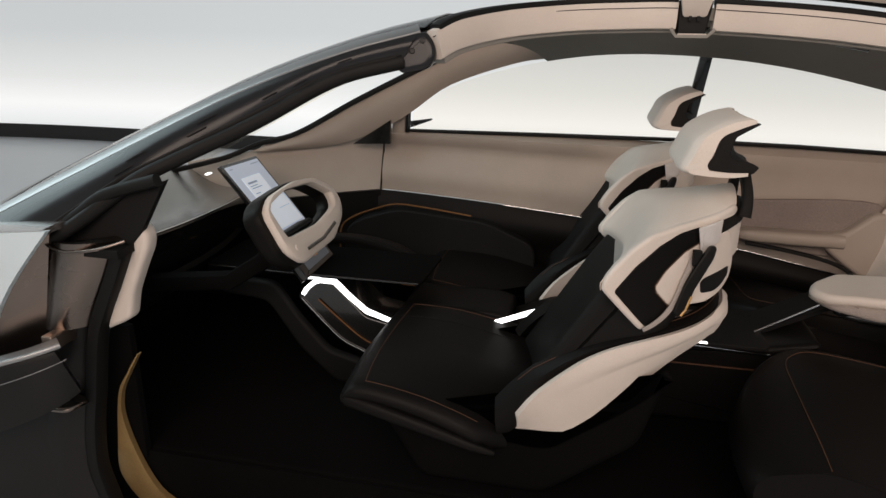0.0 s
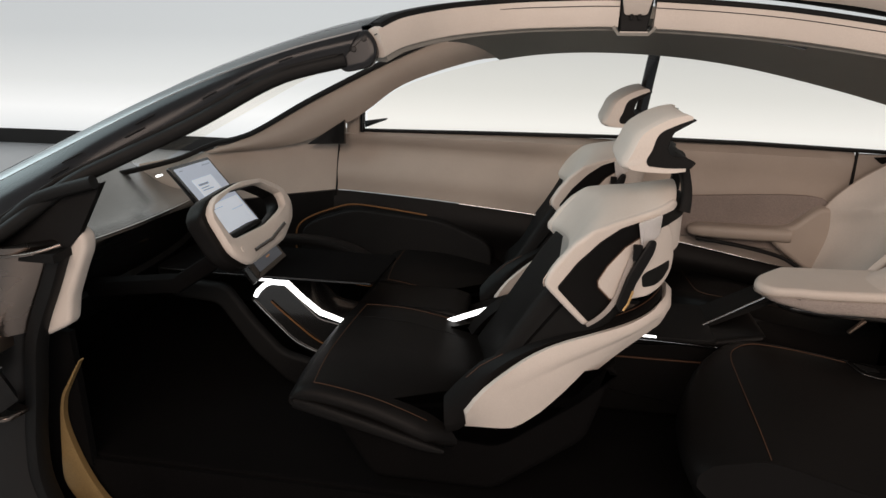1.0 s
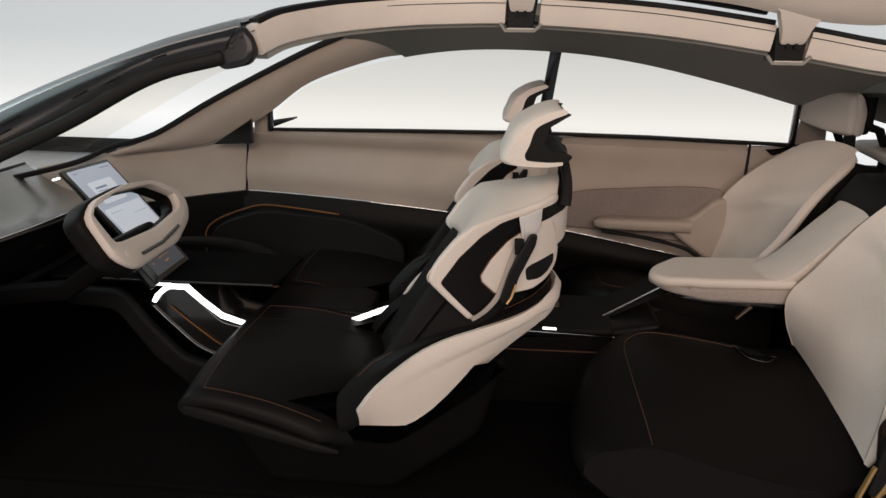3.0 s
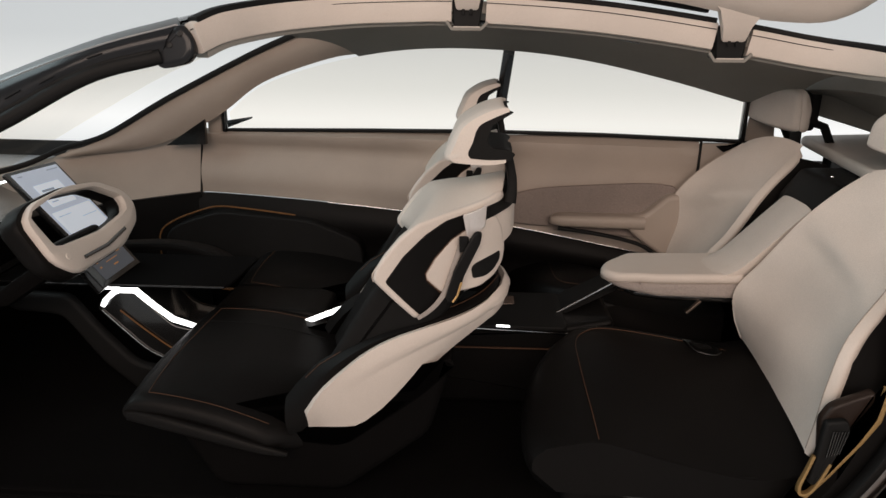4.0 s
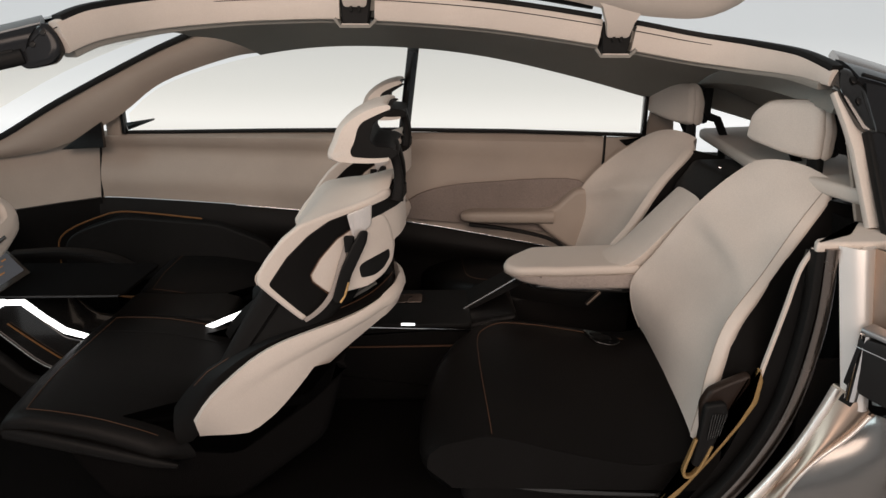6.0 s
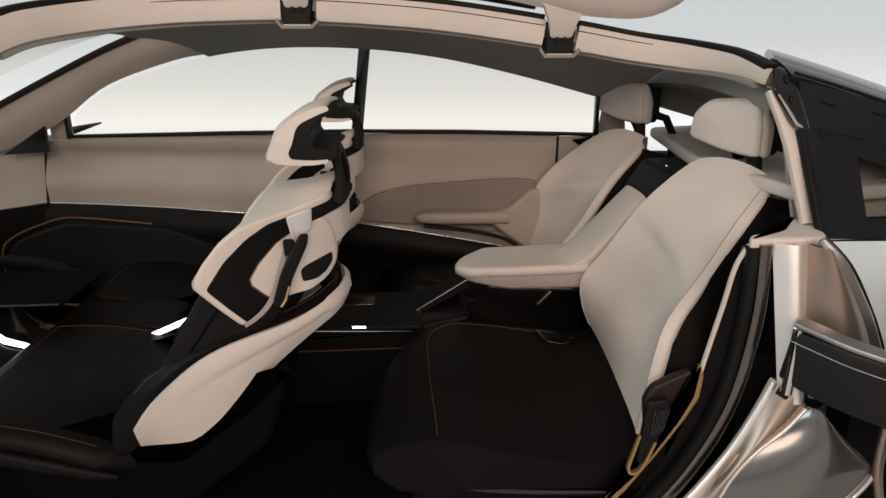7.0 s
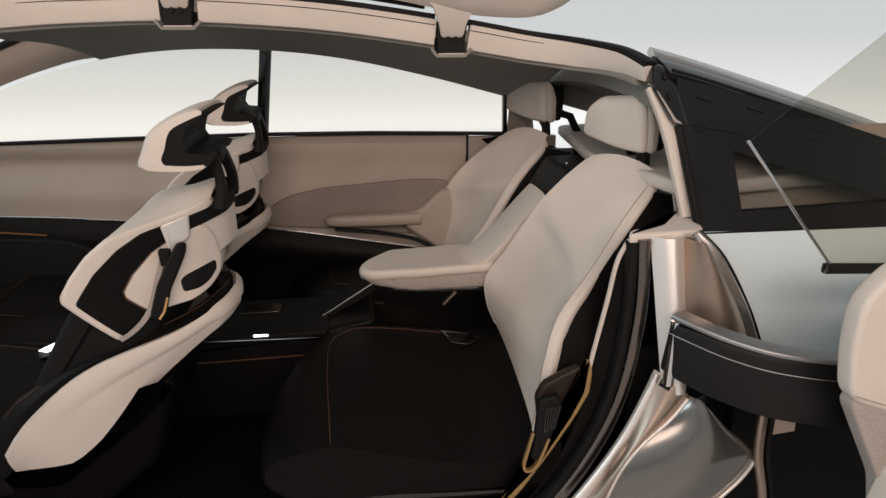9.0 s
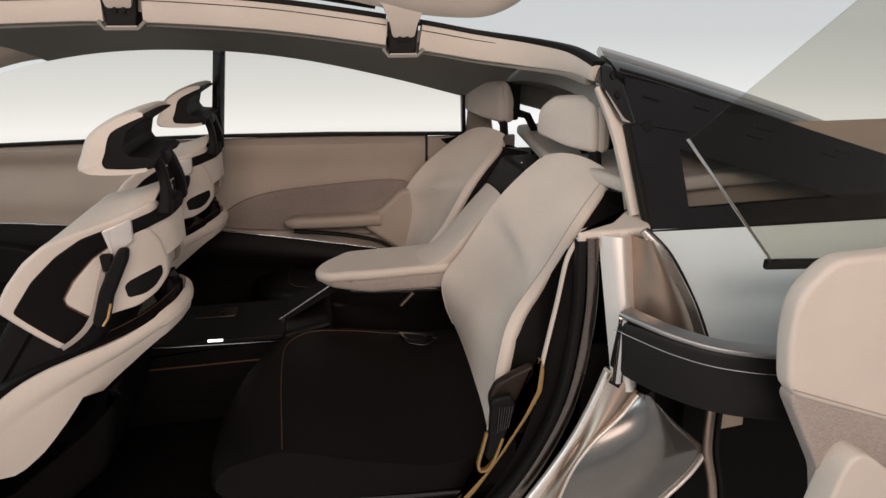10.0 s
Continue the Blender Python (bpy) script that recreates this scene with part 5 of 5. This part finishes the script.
part("shelf_pocket", slab(rounded([(1.80, 0.948), (1.88, 0.955), (1.93, 0.965), (1.83, 0.925)], 0.008), 0.49, 0.515, XZ, 0.003), GLOSS, car)
part("rear_bulkhead", sheet(lambda u, v: (1.93 + 0.12 * v, -0.62 + 1.14 * u, 0.22 + 0.70 * v), 4, 4, 0.03), CARPET, car, "black carpeted bulkhead behind the rear seats")
part("far_lower_panel", sheet(lambda u, v: (1.73 + 0.40 * u, 0.50 - 0.02 * u, 0.58 - 0.38 * v), 4, 4, 0.02), CARPET, car)
part("hatch_frame", sheet(lambda u, v: (2.12 + 0.20 * u, 0.46 - 0.86 * v, 1.165 - 0.09 * u - 0.03 * (2 * v - 1) ** 2), 8, 14, 0.03), LINER, car, "dark grey tailgate frame")
part("hatch_beam", sheet(lambda u, v: (2.03 + 0.10 * u, 0.46 - 0.86 * v, 1.178 - 0.02 * u - 0.03 * (2 * v - 1) ** 2), 4, 14, 0.06), LINER, car)
part("side_beam", bar(curve([(1.98, 0.46, 1.15), (2.2, 0.44, 1.09), (2.5, 0.40, 1.00)], 5), 0.10, 0.09), LINER, car)

# ---- near rear body ----
def yq(z):
    return -0.642 + 0.62 * (z - 0.917)


def Q(u, v, d):
    return Vector((u, yq(v) - d - 0.02 * max(0, u - 2.2), v))


quarter = thing("rear_quarter_panel", "gloss black rear quarter panel with a small smoked window", "car panel")
def plate(points, faces, rim_lines, d0, d1, fn):
    """A flat plate of shared points and faces, with walls along its rims."""
    bm = bmesh.new()
    A, B = ([bm.verts.new(fn(u, v, d)) for u, v in points] for d in (d0, d1))
    for f in faces:
        bm.faces.new([B[i] for i in f])
        bm.faces.new([A[i] for i in reversed(f)])
    for line in rim_lines:
        for i, j in zip(line, line[1:] + line[:1]):
            bm.faces.new((A[i], A[j], B[j], B[i]))
    return bm


PANEL = [(2.062, 1.222), (2.19, 1.192), (2.354, 1.146), (2.70, 1.034), (2.95, 0.945), (2.95, 0.905), (2.60, 0.906), (2.150, 0.905), (2.050, 0.908), (2.052, 1.12), (2.165, 1.065), (2.53, 0.951), (2.158, 0.943)]
part("side_panel", plate(PANEL, [(0, 1, 10, 12, 7, 8, 9), (1, 2, 3, 11, 10), (3, 4, 5, 6, 11), (6, 7, 12, 11)], [list(range(10)), [10, 11, 12]], -0.02, 0.0, Q), PIANO, quarter, "gloss black side panel")
part("quarter_window", slab([(2.165, 1.065), (2.53, 0.951), (2.158, 0.943)], -0.014, -0.010, Q, 0.001, 1), QUARTER, quarter).visible_shadow = False
part("quarter_trim", sheet(lambda u, v: (2.06 + 0.85 * u, -0.53 + 0.10 * v, 0.90 + 0.20 * v), 6, 4, 0.01), TAN, quarter, "beige trim behind the quarter window")
part("trim_button", slab([(2.335 + 0.016 * math.cos(a), 0.985 + 0.012 * math.sin(a)) for a in np.linspace(0, 6.283, 17)[:-1]], 0.0, 0.012, lambda u, v, d: Vector((u, -0.492 - d, v)), 0.003, 2), DARKBRONZE, quarter, "brown trim button")
part("panel_joint", bar([Q(2.050, 0.9035, 0.001), Q(2.6, 0.9035, 0.001), Q(2.95, 0.903, 0.001)], 0.006, 0.006, (0, 1, 0)), RUBBER, quarter)
part("sensor", slab([(2.095 + 0.012 * math.cos(a), 1.115 + 0.010 * math.sin(a)) for a in np.linspace(0, 6.283, 17)[:-1]], -0.002, 0.003, Q, 0.001, 1), RUBBER, quarter)
for _x, _z in ((2.10, 1.18), (2.22, 1.155), (2.34, 1.09), (2.37, 1.105), (2.52, 1.045), (2.56, 1.05)):
    part("slot", bar([Q(_x + k * 0.012, _z - k * 0.0035, 0.003) for k in range(4)], 0.004, 0.004, (0, 1, 0)), RUBBER, quarter)
part("panel_seam", bar([Q(2.07, 1.122, 0.001), Q(2.19, 1.10, 0.001)], 0.0025, 0.003, (0, 1, 0)), RUBBER, quarter)
ROOFSIDE = [(2.045, 1.238), (2.067, 1.233), (2.2, 1.195), (2.356, 1.147), (2.52, 1.095), (2.695, 1.037), (2.821, 0.992), (3.1, 0.89)]
part("roof_side", sheet(lambda u, v: (2.045 + 1.05 * u, -0.452 + 0.10 * v, smooth_table(ROOFSIDE, 2.045 + 1.05 * u) + (0.030 + 0.010 * u) * math.sin(math.pi / 2 * v) - 0.004 * (1 - v)), 24, 8, 0.02), PIANO, quarter, "gloss black roof side")
part("roof_crease", bar([Vector((x, -0.455, smooth_table(ROOFSIDE, x) + 0.002)) for x in np.linspace(2.05, 3.08, 20)], 0.012, 0.008), GUN, quarter)
part("roof_edge", bar([Vector((x, -0.335, smooth_table(ROOFSIDE, x) + 0.034 + 0.01 * (x - 2.045))) for x in np.linspace(2.05, 3.08, 20)], 0.05, 0.018, (0, -0.5, 1)), SILVER, quarter, "silver roof edge trim")
part("pillar_cap", slab(rounded([(2.000, 1.205), (2.012, 1.250), (2.040, 1.252), (2.060, 1.218), (2.072, 1.115), (2.040, 1.118)], 0.015), -0.03, 0.03, lambda u, v, d: Vector((u, yq(v) + 0.02 - d * 0.8 + 0.25 * max(0, v - 1.2), v)), 0.012, 3), GLOSS, quarter, "gloss black pillar end cap")
for _z in (1.228, 1.185):
    part("cap_plug", slab([(2.035 + 0.006 * math.cos(a), _z + 0.008 * math.sin(a)) for a in np.linspace(0, 6.283, 13)[:-1]], 0.028, 0.034, lambda u, v, d: Vector((u, yq(v) + 0.02 - d * 0.85 + 0.25 * max(0, v - 1.2), v)), 0.002, 1), GUN, quarter)
part("inner_pillar", bar([(2.01, -0.44, 1.20), (2.03, -0.475, 1.13), (2.035, -0.51, 1.08), (2.05, -0.59, 0.925)], 0.03, 0.02, (0, 1, 0)), CREAM, quarter, "cream inner pillar strip")
part("door_seal", bar([Q(2.05, 1.12, -0.01), Q(2.052, 0.912, -0.006)], 0.014, 0.02, (0, 1, 0)), RUBBER, quarter)
part("cream_ledge", slab(rounded([(1.868, -0.69), (1.885, -0.655), (1.965, -0.63), (2.055, -0.52), (2.07, -0.58), (2.048, -0.665), (2.02, -0.685)], 0.012), 0.898, 0.924, XY, 0.008), CREAM, quarter, "cream ledge trim")

rear = thing("rear_fender", "silver and pale rear body side with bronze door jamb", "car panel")
part("body_side", sheet(lambda u, v: (2.0 + 1.2 * u, -0.655 - 0.13 * v - 0.05 * u, 0.905 - 0.30 * v), 14, 12, 0.02), PALEBODY, rear, "silver body side, paled by a studio reflection in its colour")
part("jamb_curve", sheet(lambda u, v: (1.985 + 0.17 * u * math.sin(math.pi * 0.5 * min(1, v + 0.15)), -0.70 - 0.045 * math.sin(math.pi * u) - 0.06 * v, 0.915 - 0.30 * v), 10, 14, 0.01), BRONZE, rear, "bronze door jamb")
part("jamb_edge", bar(curve([(1.998, -0.722, 0.930), (2.040, -0.740, 0.876), (2.098, -0.755, 0.770), (2.135, -0.768, 0.675)], 8), [0.014, 0.026, 0.031, 0.030], 0.014, (0, 1, 0), 0.4, n=3), SILVER, rear, "silver jamb edge")
part("jamb_groove", bar(curve([(2.010, -0.716, 0.932), (2.058, -0.738, 0.878), (2.118, -0.752, 0.770), (2.156, -0.764, 0.675)], 8), 0.006, 0.012, (0, 1, 0)), GUN, rear)
part("jamb_post", sheet(lambda u, v: (1.915 + 0.078 * u + 0.02 * v * (1 - u), -0.69 - 0.030 * math.sin(math.pi * u) - 0.075 * v, 0.918 - 0.32 * v), 16, 12, 0.02), POSTSILVER, rear, "satin silver door jamb post")
part("hinge_plate", bar([(1.937, -0.792, 0.768), (1.930, -0.797, 0.628)], 0.018, 0.02, (0, 1, 0)), CHROME, rear, "bright hinge plate")
part("hinge_pin", bar([(1.928, -0.77, 0.62), (1.945, -0.785, 0.612)], 0.016, 0.016, (0, 1, 0)), RUBBER, rear)


RIDGE = [(0, 1.925, 0.636), (0.2, 1.903, 0.577), (0.45, 1.863, 0.484), (0.7, 1.815, 0.403), (1, 1.745, 0.310)]
CREASE = [(0, 1.988, 0.590), (0.2, 1.95, 0.541), (0.45, 1.89, 0.486), (0.7, 1.842, 0.421), (0.85, 1.813, 0.349), (1, 1.785, 0.27)]
FLANK = [(0, 1.995, 0.598), (0.2, 2.06, 0.528), (0.42, 2.130, 0.462), (0.5, 2.138, 0.445), (0.62, 2.110, 0.395), (0.8, 2.05, 0.335), (1, 1.96, 0.25)]


def along(table, v, y):
    return Vector((smooth_table([(r[0], r[1]) for r in table], v), y, smooth_table([(r[0], r[2]) for r in table], v)))


def arch(u, v):
    return along(RIDGE, v, -0.745 - 0.02 * v).lerp(along(CREASE, v, -0.785 - 0.01 * v), u) + Vector((0, -0.022, 0.006)) * math.sin(math.pi * u)


part("sill_corner", sheet(arch, 14, 24, 0.02), BRONZE, rear, "satin bronze sill corner")
# highlights on the sill ridge and crease, modelled as pale silver bars
part("sill_highlight", bar([Vector(arch(0.02, v)) + Vector((0.004, -0.004, 0)) for v in np.linspace(0.02, 1, 24)], [0.012, 0.022, 0.034, 0.042], 0.02, (0, 1, 0), 0.48, n=5), POSTSILVER, rear, "silver bar for the highlight along the sill")
part("sill_highlight", bar([Vector(arch(1.0, v)) + Vector((0, -0.004, 0)) for v in np.linspace(0.02, 1, 24)], 0.007, 0.010, (0, 1, 0), 0.45, n=4), POSTSILVER, rear, "silver bar for the highlight along the body crease")


def lower_body(u, v):
    return along(CREASE, v, -0.788 - 0.01 * v).lerp(along(FLANK, v, -0.820), u) + Vector((0, -0.035 * math.sin(math.pi * v) ** 0.6, 0)) * math.sin(math.pi * u) ** 0.8


part("lower_body", sheet(lower_body, 20, 28, 0.02), LOWERBODY, rear, "glossy grey lower body")
part("flank_edge", bar([Vector(lower_body(1.0, v)) + Vector((0, -0.004, 0)) for v in np.linspace(0.46, 1, 18)], 0.008, 0.010, (0, 1, 0), 0.45, n=3), POSTSILVER, rear, "bright silver flank edge")
part("inner_flank", sheet(lambda u, v: (2.165 + 0.05 * u, -0.80 - 0.03 * u, 0.60 - 0.02 * u - 0.12 * v * (1 - 0.4 * u)), 6, 6, 0.01), BRONZE, rear, "bronze inner flank")
part("well_panel", sheet(lambda u, v: (1.90 + 0.35 * u, -0.69, 0.66 - 0.55 * v), 4, 4, 0.01), BLACK, rear, "black inner jamb panel")
part("wheel_well", sheet(lambda u, v: (2.14 + 0.9 * u, -0.72 - 0.02 * v, 0.62 - 0.6 * v), 8, 8, 0.02), BLACK, rear, "dark inner door well")
part("strut", bar(curve([(2.134, -0.83, 0.56), (2.138, -0.83, 0.46), (2.160, -0.83, 0.37), (2.172, -0.83, 0.30)], 5), 0.020, 0.02, (0, 1, 0), 0.45, n=4), BRONZE, rear, "satin bronze strut")
part("strut_groove", bar(curve([(2.152, -0.834, 0.56), (2.155, -0.834, 0.46), (2.177, -0.834, 0.37), (2.189, -0.834, 0.30)], 5), 0.009, 0.016, (0, 1, 0)), RUBBER, rear)
part("opening_panel", sheet(lambda u, v: (smooth_table([(0, 1.875), (0.3, 1.84), (0.6, 1.80), (0.8, 1.75), (1, 1.66)], v) + 0.05 * u, -0.655 - 0.02 * u, 0.895 - 0.67 * v), 6, 20, 0.02), BLACK, rear, "black door opening panel")
part("opening_trim", bar(curve([(1.880, -0.668, 0.905), (1.855, -0.672, 0.86), (1.838, -0.674, 0.77), (1.812, -0.676, 0.64), (1.806, -0.676, 0.60)], 6), 0.008, 0.010, (0, 1, 0)), CREAM, rear, "cream opening trim")
part("opening_seal", bar(curve([(1.903, -0.685, 0.912), (1.906, -0.69, 0.74), (1.874, -0.695, 0.54), (1.80, -0.70, 0.38), (1.70, -0.70, 0.24)], 8), 0.030, 0.03, (0, 1, 0), 0.45, n=4), DARKBRONZE, rear, "brown satin door seal")
part("opening_seal", bar(curve([(1.880, -0.68, 0.905), (1.880, -0.684, 0.74), (1.848, -0.69, 0.54), (1.775, -0.695, 0.38), (1.67, -0.695, 0.24)], 8), 0.02, 0.03, (0, 1, 0)), RUBBER, rear)

# ---- open rear door ----
door = thing("rear_door", "open rear door with cream trim, smoked glass and gunmetal hinge arm", "car door")
ARM = curve([(1.942, -0.775, 0.71), (1.962, -0.805, 0.705), (2.02, -0.865, 0.69), (2.10, -0.92, 0.68), (2.25, -0.96, 0.672), (2.5, -0.99, 0.67), (2.8, -1.0, 0.67)], 8)
part("hinge_arm", bar(ARM, 0.05, [0.11, 0.125, 0.13, 0.135, 0.14, 0.14], corner=0.25), GUN, door, "gunmetal hinge arm")
part("arm_cap", bar([p + Vector((0, 0, 0.068)) for p in ARM[2:]], 0.044, 0.012, corner=0.45, n=4), TRIMSILVER, door, "satin upper edge")
part("arm_seam", bar([p + (ARM[i + 3] - p).cross(Vector((0, 0, 1))).normalized() * 0.0255 + Vector((0, 0, 0.035)) for i, p in enumerate(ARM[:-3])], 0.003, 0.002), CHROME, door)
dpan = rounded([(2.089, 0.746), (2.074, 0.842), (2.077, 0.921), (2.132, 0.981), (2.30, 0.985), (2.9, 0.965), (2.9, 0.44)], 0.03, 5)
part("upper_trim", slab(dpan, -1.05, -1.09, XZ, 0.010, 4), CREAM, door, "cream upper trim")
part("fabric_trim", slab(rounded([(2.094, 0.740), (2.14, 0.765), (2.9, 0.49), (2.9, 0.30), (2.24, 0.30), (2.184, 0.574), (2.116, 0.699)], 0.02, 5), -1.05, -1.084, XZ, 0.005, 3), HEATHER, door, "heather woven trim")
part("trim_stitch", bar([(2.094, -1.0915, 0.757), (2.315, -1.0915, 0.673), (2.6, -1.0915, 0.565)], 0.0018, 0.002, (0, 1, 0)), TAN, door, "stitched seam")
part("pull_handle", slab(rounded([(2.199, 0.665), (2.160, 0.50), (2.130, 0.28), (2.66, 0.28)], 0.07, 8), -1.075, -1.13, XZ, 0.007, 4), CREAM, door, "cream door pull")
part("window_glass", slab([(1.989, 1.141), (2.191, 0.900), (2.95, 0.88), (2.95, 1.75), (2.53, 1.60), (2.28, 1.37)], 0.0, 0.005, lambda u, v, d: Vector((u, -0.87 - d, v)), 0.001, 1), TINTED, door, "smoked glass").visible_shadow = False
part("glass_edge", bar([(1.987, -0.872, 1.141), (2.189, -0.872, 0.902)], 0.005, 0.006, (0, 1, 0)), CHROME, door, "bright polished glass edge")
part("glass_rail", bar([(2.180, -0.872, 0.895), (2.30, -0.872, 0.888), (2.9, -0.872, 0.875)], 0.02, 0.016, (0, 1, 0)), GLOSS, door, "black glass rail")

# ---- near front body ----
front = thing("front_fender", "silver front fender and bronze door jamb with dark seals", "car panel")
POST_L = [(0.05, -0.73), (0.40, -0.68), (0.60, -0.63), (0.865, -0.56)]
POST_R = [(0.05, -0.545), (0.115, -0.56), (0.207, -0.579), (0.332, -0.569), (0.437, -0.547), (0.602, -0.514), (0.666, -0.49), (0.76, -0.442), (0.849, -0.40), (0.865, -0.39)]


def jamb(u, v):
    z = 0.865 - 0.45 * v
    a, b = smooth_table(POST_L, z), smooth_table(POST_R, z)
    return (a + (b - a) * u, -0.745 + 0.04 * u - 0.035 * math.sin(math.pi * u), z)


part("jamb_post", sheet(lambda u, v: jamb(u, v * 0.51), 20, 24, 0.02), DARKBRONZE, front, "satin bronze door jamb post")
part("jamb_recess", sheet(lambda u, v: Vector(jamb(0.25 + 0.75 * u, 0.51 + 0.45 * v)) + Vector((0.004, 0.03, 0)), 8, 10, 0.02), GUN, front, "gunmetal hinge recess")
part("lower_jamb", sheet(lambda u, v: (lerp_table([(0, smooth_table(POST_L, 0.425 - 0.4 * v)), (1, smooth_table(POST_R, 0.425 - 0.4 * v) - 0.004)], u), -0.742 + 0.02 * u - 0.02 * math.sin(math.pi * u), 0.425 - 0.40 * v), 10, 16, 0.02), DARKJAMB, front, "dark lower door jamb")
part("jamb_rim", bar(curve([(-0.556, -0.748, 0.888), (-0.560, -0.752, 0.868), (-0.540, -0.757, 0.853), (-0.494, -0.760, 0.846), (-0.44, -0.752, 0.850), (-0.40, -0.738, 0.859), (-0.37, -0.720, 0.869)], 5), 0.008, 0.010, (0, 1, 0), 0.45, n=3), DARKBRONZE, front, "polished bronze rim")
part("jamb_top", sheet(lambda u, v: (-0.55 + 0.18 * u, -0.75 + 0.14 * v, 0.853 + 0.006 * v), 6, 4, 0.02), SOFTBLACK, front)
part("jamb_step", slab(rounded([(-0.665, -0.79), (-0.555, -0.785), (-0.535, -0.72), (-0.62, -0.70)], 0.02), 0.418, 0.432, XY, 0.006, 3), DARKBRONZE, front, "bronze step edge")
part("fender_edge", sheet(lambda u, v: (-0.54 - 0.30 * u - 0.10 * v, -0.755 - 0.10 * u - 0.03 * math.sin(math.pi * u), 0.885 - 0.06 * u - 0.42 * v), 10, 14, 0.02), DARKBRONZE, front, "bronze fender return")
part("lower_fender", sheet(lambda u, v: (-0.64 - 0.30 * u, -0.745 - 0.10 * u, 0.46 - 0.06 * u - 0.40 * v), 6, 6, 0.02), DARKJAMB, front, "dark lower fender")
part("fender_skin", sheet(lambda u, v: (-0.505 - smooth_table([(0, 0), (0.25, 0.06), (0.5, 0.115), (0.8, 0.165), (1, 0.18)], v) - 0.9 * u, -0.80 - 0.03 * v - 0.08 * u, 0.905 - 0.08 * u - 0.28 * v), 14, 10, 0.015), PALEBODY, front, "pale silver fender skin")
part("fender_top", sheet(lambda u, v: (-0.52 - 1.3 * u, -0.80 - 0.08 * u + 0.10 * v, 0.905 - 0.08 * u - 0.15 * u * u + 0.004 * math.sin(math.pi * v)), 14, 5, 0.015), SILVER, front, "silver fender top")
CORNER = curve([(-0.575, 0.830, 0), (-0.556, 0.866, 0), (-0.484, 0.920, 0), (-0.415, 0.966, 0), (-0.285, 1.005, 0)], 4)
part("triangle_panel", slab([(p.x, p.y) for p in CORNER] + [(-0.342, 0.885), (-0.372, 0.852)], 0.0, 0.02, lambda u, v, d: Vector((u, -0.70 + 0.22 * (v - 0.86) + d, v)), 0.003, 2), SOFTBLACK, front, "charcoal corner panel")
part("corner_seal", bar([Vector((p.x - 0.006, -0.715 + 0.22 * (p.y - 0.86), p.y + 0.006)) for p in CORNER], 0.03, 0.03, (0, 1, 0), 0.45, n=3), RUBBER, front, "black corner seal")
part("inner_trim", slab(rounded([(-0.355, 0.905), (-0.332, 0.88), (-0.335, 0.845), (-0.363, 0.790), (-0.395, 0.72), (-0.410, 0.655), (-0.43, 0.642), (-0.505, 0.605), (-0.50, 0.625), (-0.425, 0.83), (-0.41, 0.86)], 0.015), -0.69, -0.645, XZ, 0.012, 3), CREAM, front, "cream inner jamb trim")
part("door_seal", bar([Vector((smooth_table(POST_R, z) + 0.012, -0.70, z)) for z in np.linspace(0.85, 0.05, 26)], 0.035, 0.05, (0, 1, 0)), RUBBER, front, "black door seal")
part("footwell_wall", sheet(lambda u, v: (-0.95 + 0.48 * u, -0.60 - 0.03 * u, 0.60 - 0.40 * v), 6, 6, 0.02), CARPET, front)
GOLD_OUT = curve([(-0.442, 0.532, 0), (-0.482, 0.470, 0), (-0.515, 0.413, 0), (-0.538, 0.303, 0), (-0.559, 0.171, 0), (-0.542, 0.108, 0), (-0.503, 0.055, 0)], 4)
GOLD_IN = curve([(-0.439, 0.530, 0), (-0.476, 0.468, 0), (-0.507, 0.405, 0), (-0.514, 0.325, 0), (-0.482, 0.203, 0), (-0.433, 0.108, 0), (-0.372, 0.065, 0)], 4)
part("gold_strip", channel([(p.x, p.y) for p in GOLD_OUT], [(p.x, p.y) for p in GOLD_IN], -0.648, -0.632, lambda u, v, d: Vector((u, d, v)), 2), GOLD, front, "brushed gold jamb strip")
fdoor = thing("front_door_hinge", "gunmetal curved hinge arm of the open front door", "hinge")
FARM = curve([(-0.515, -0.80, 0.562), (-0.545, -0.83, 0.548), (-0.60, -0.862, 0.528), (-0.70, -0.90, 0.500), (-0.85, -0.935, 0.475), (-1.2, -0.97, 0.455)], 8)
part("hinge_arm", bar(FARM, 0.05, [0.13, 0.15, 0.165, 0.17, 0.17], corner=0.25), GUN, fdoor, "gunmetal hinge arm")
part("arm_cap", bar([p + Vector((0, 0, 0.072 + 0.013 * min(1, i / 20))) for i, p in enumerate(FARM[2:])], 0.046, 0.014, corner=0.45, n=4), TRIMSILVER, fdoor, "satin upper edge")
part("arm_seam", bar([p + (FARM[i + 3] - p).cross(Vector((0, 0, 1))).normalized() * -0.0255 + Vector((0, 0, 0.035)) for i, p in enumerate(FARM[:-3])], 0.003, 0.002), TRIMSILVER, fdoor)
part("hinge_block", slab(rounded([(-0.575, 0.640), (-0.545, 0.640), (-0.545, 0.600), (-0.575, 0.600)], 0.006), -0.80, -0.72, XZ, 0.004), BRONZE, fdoor, "bronze hinge block")
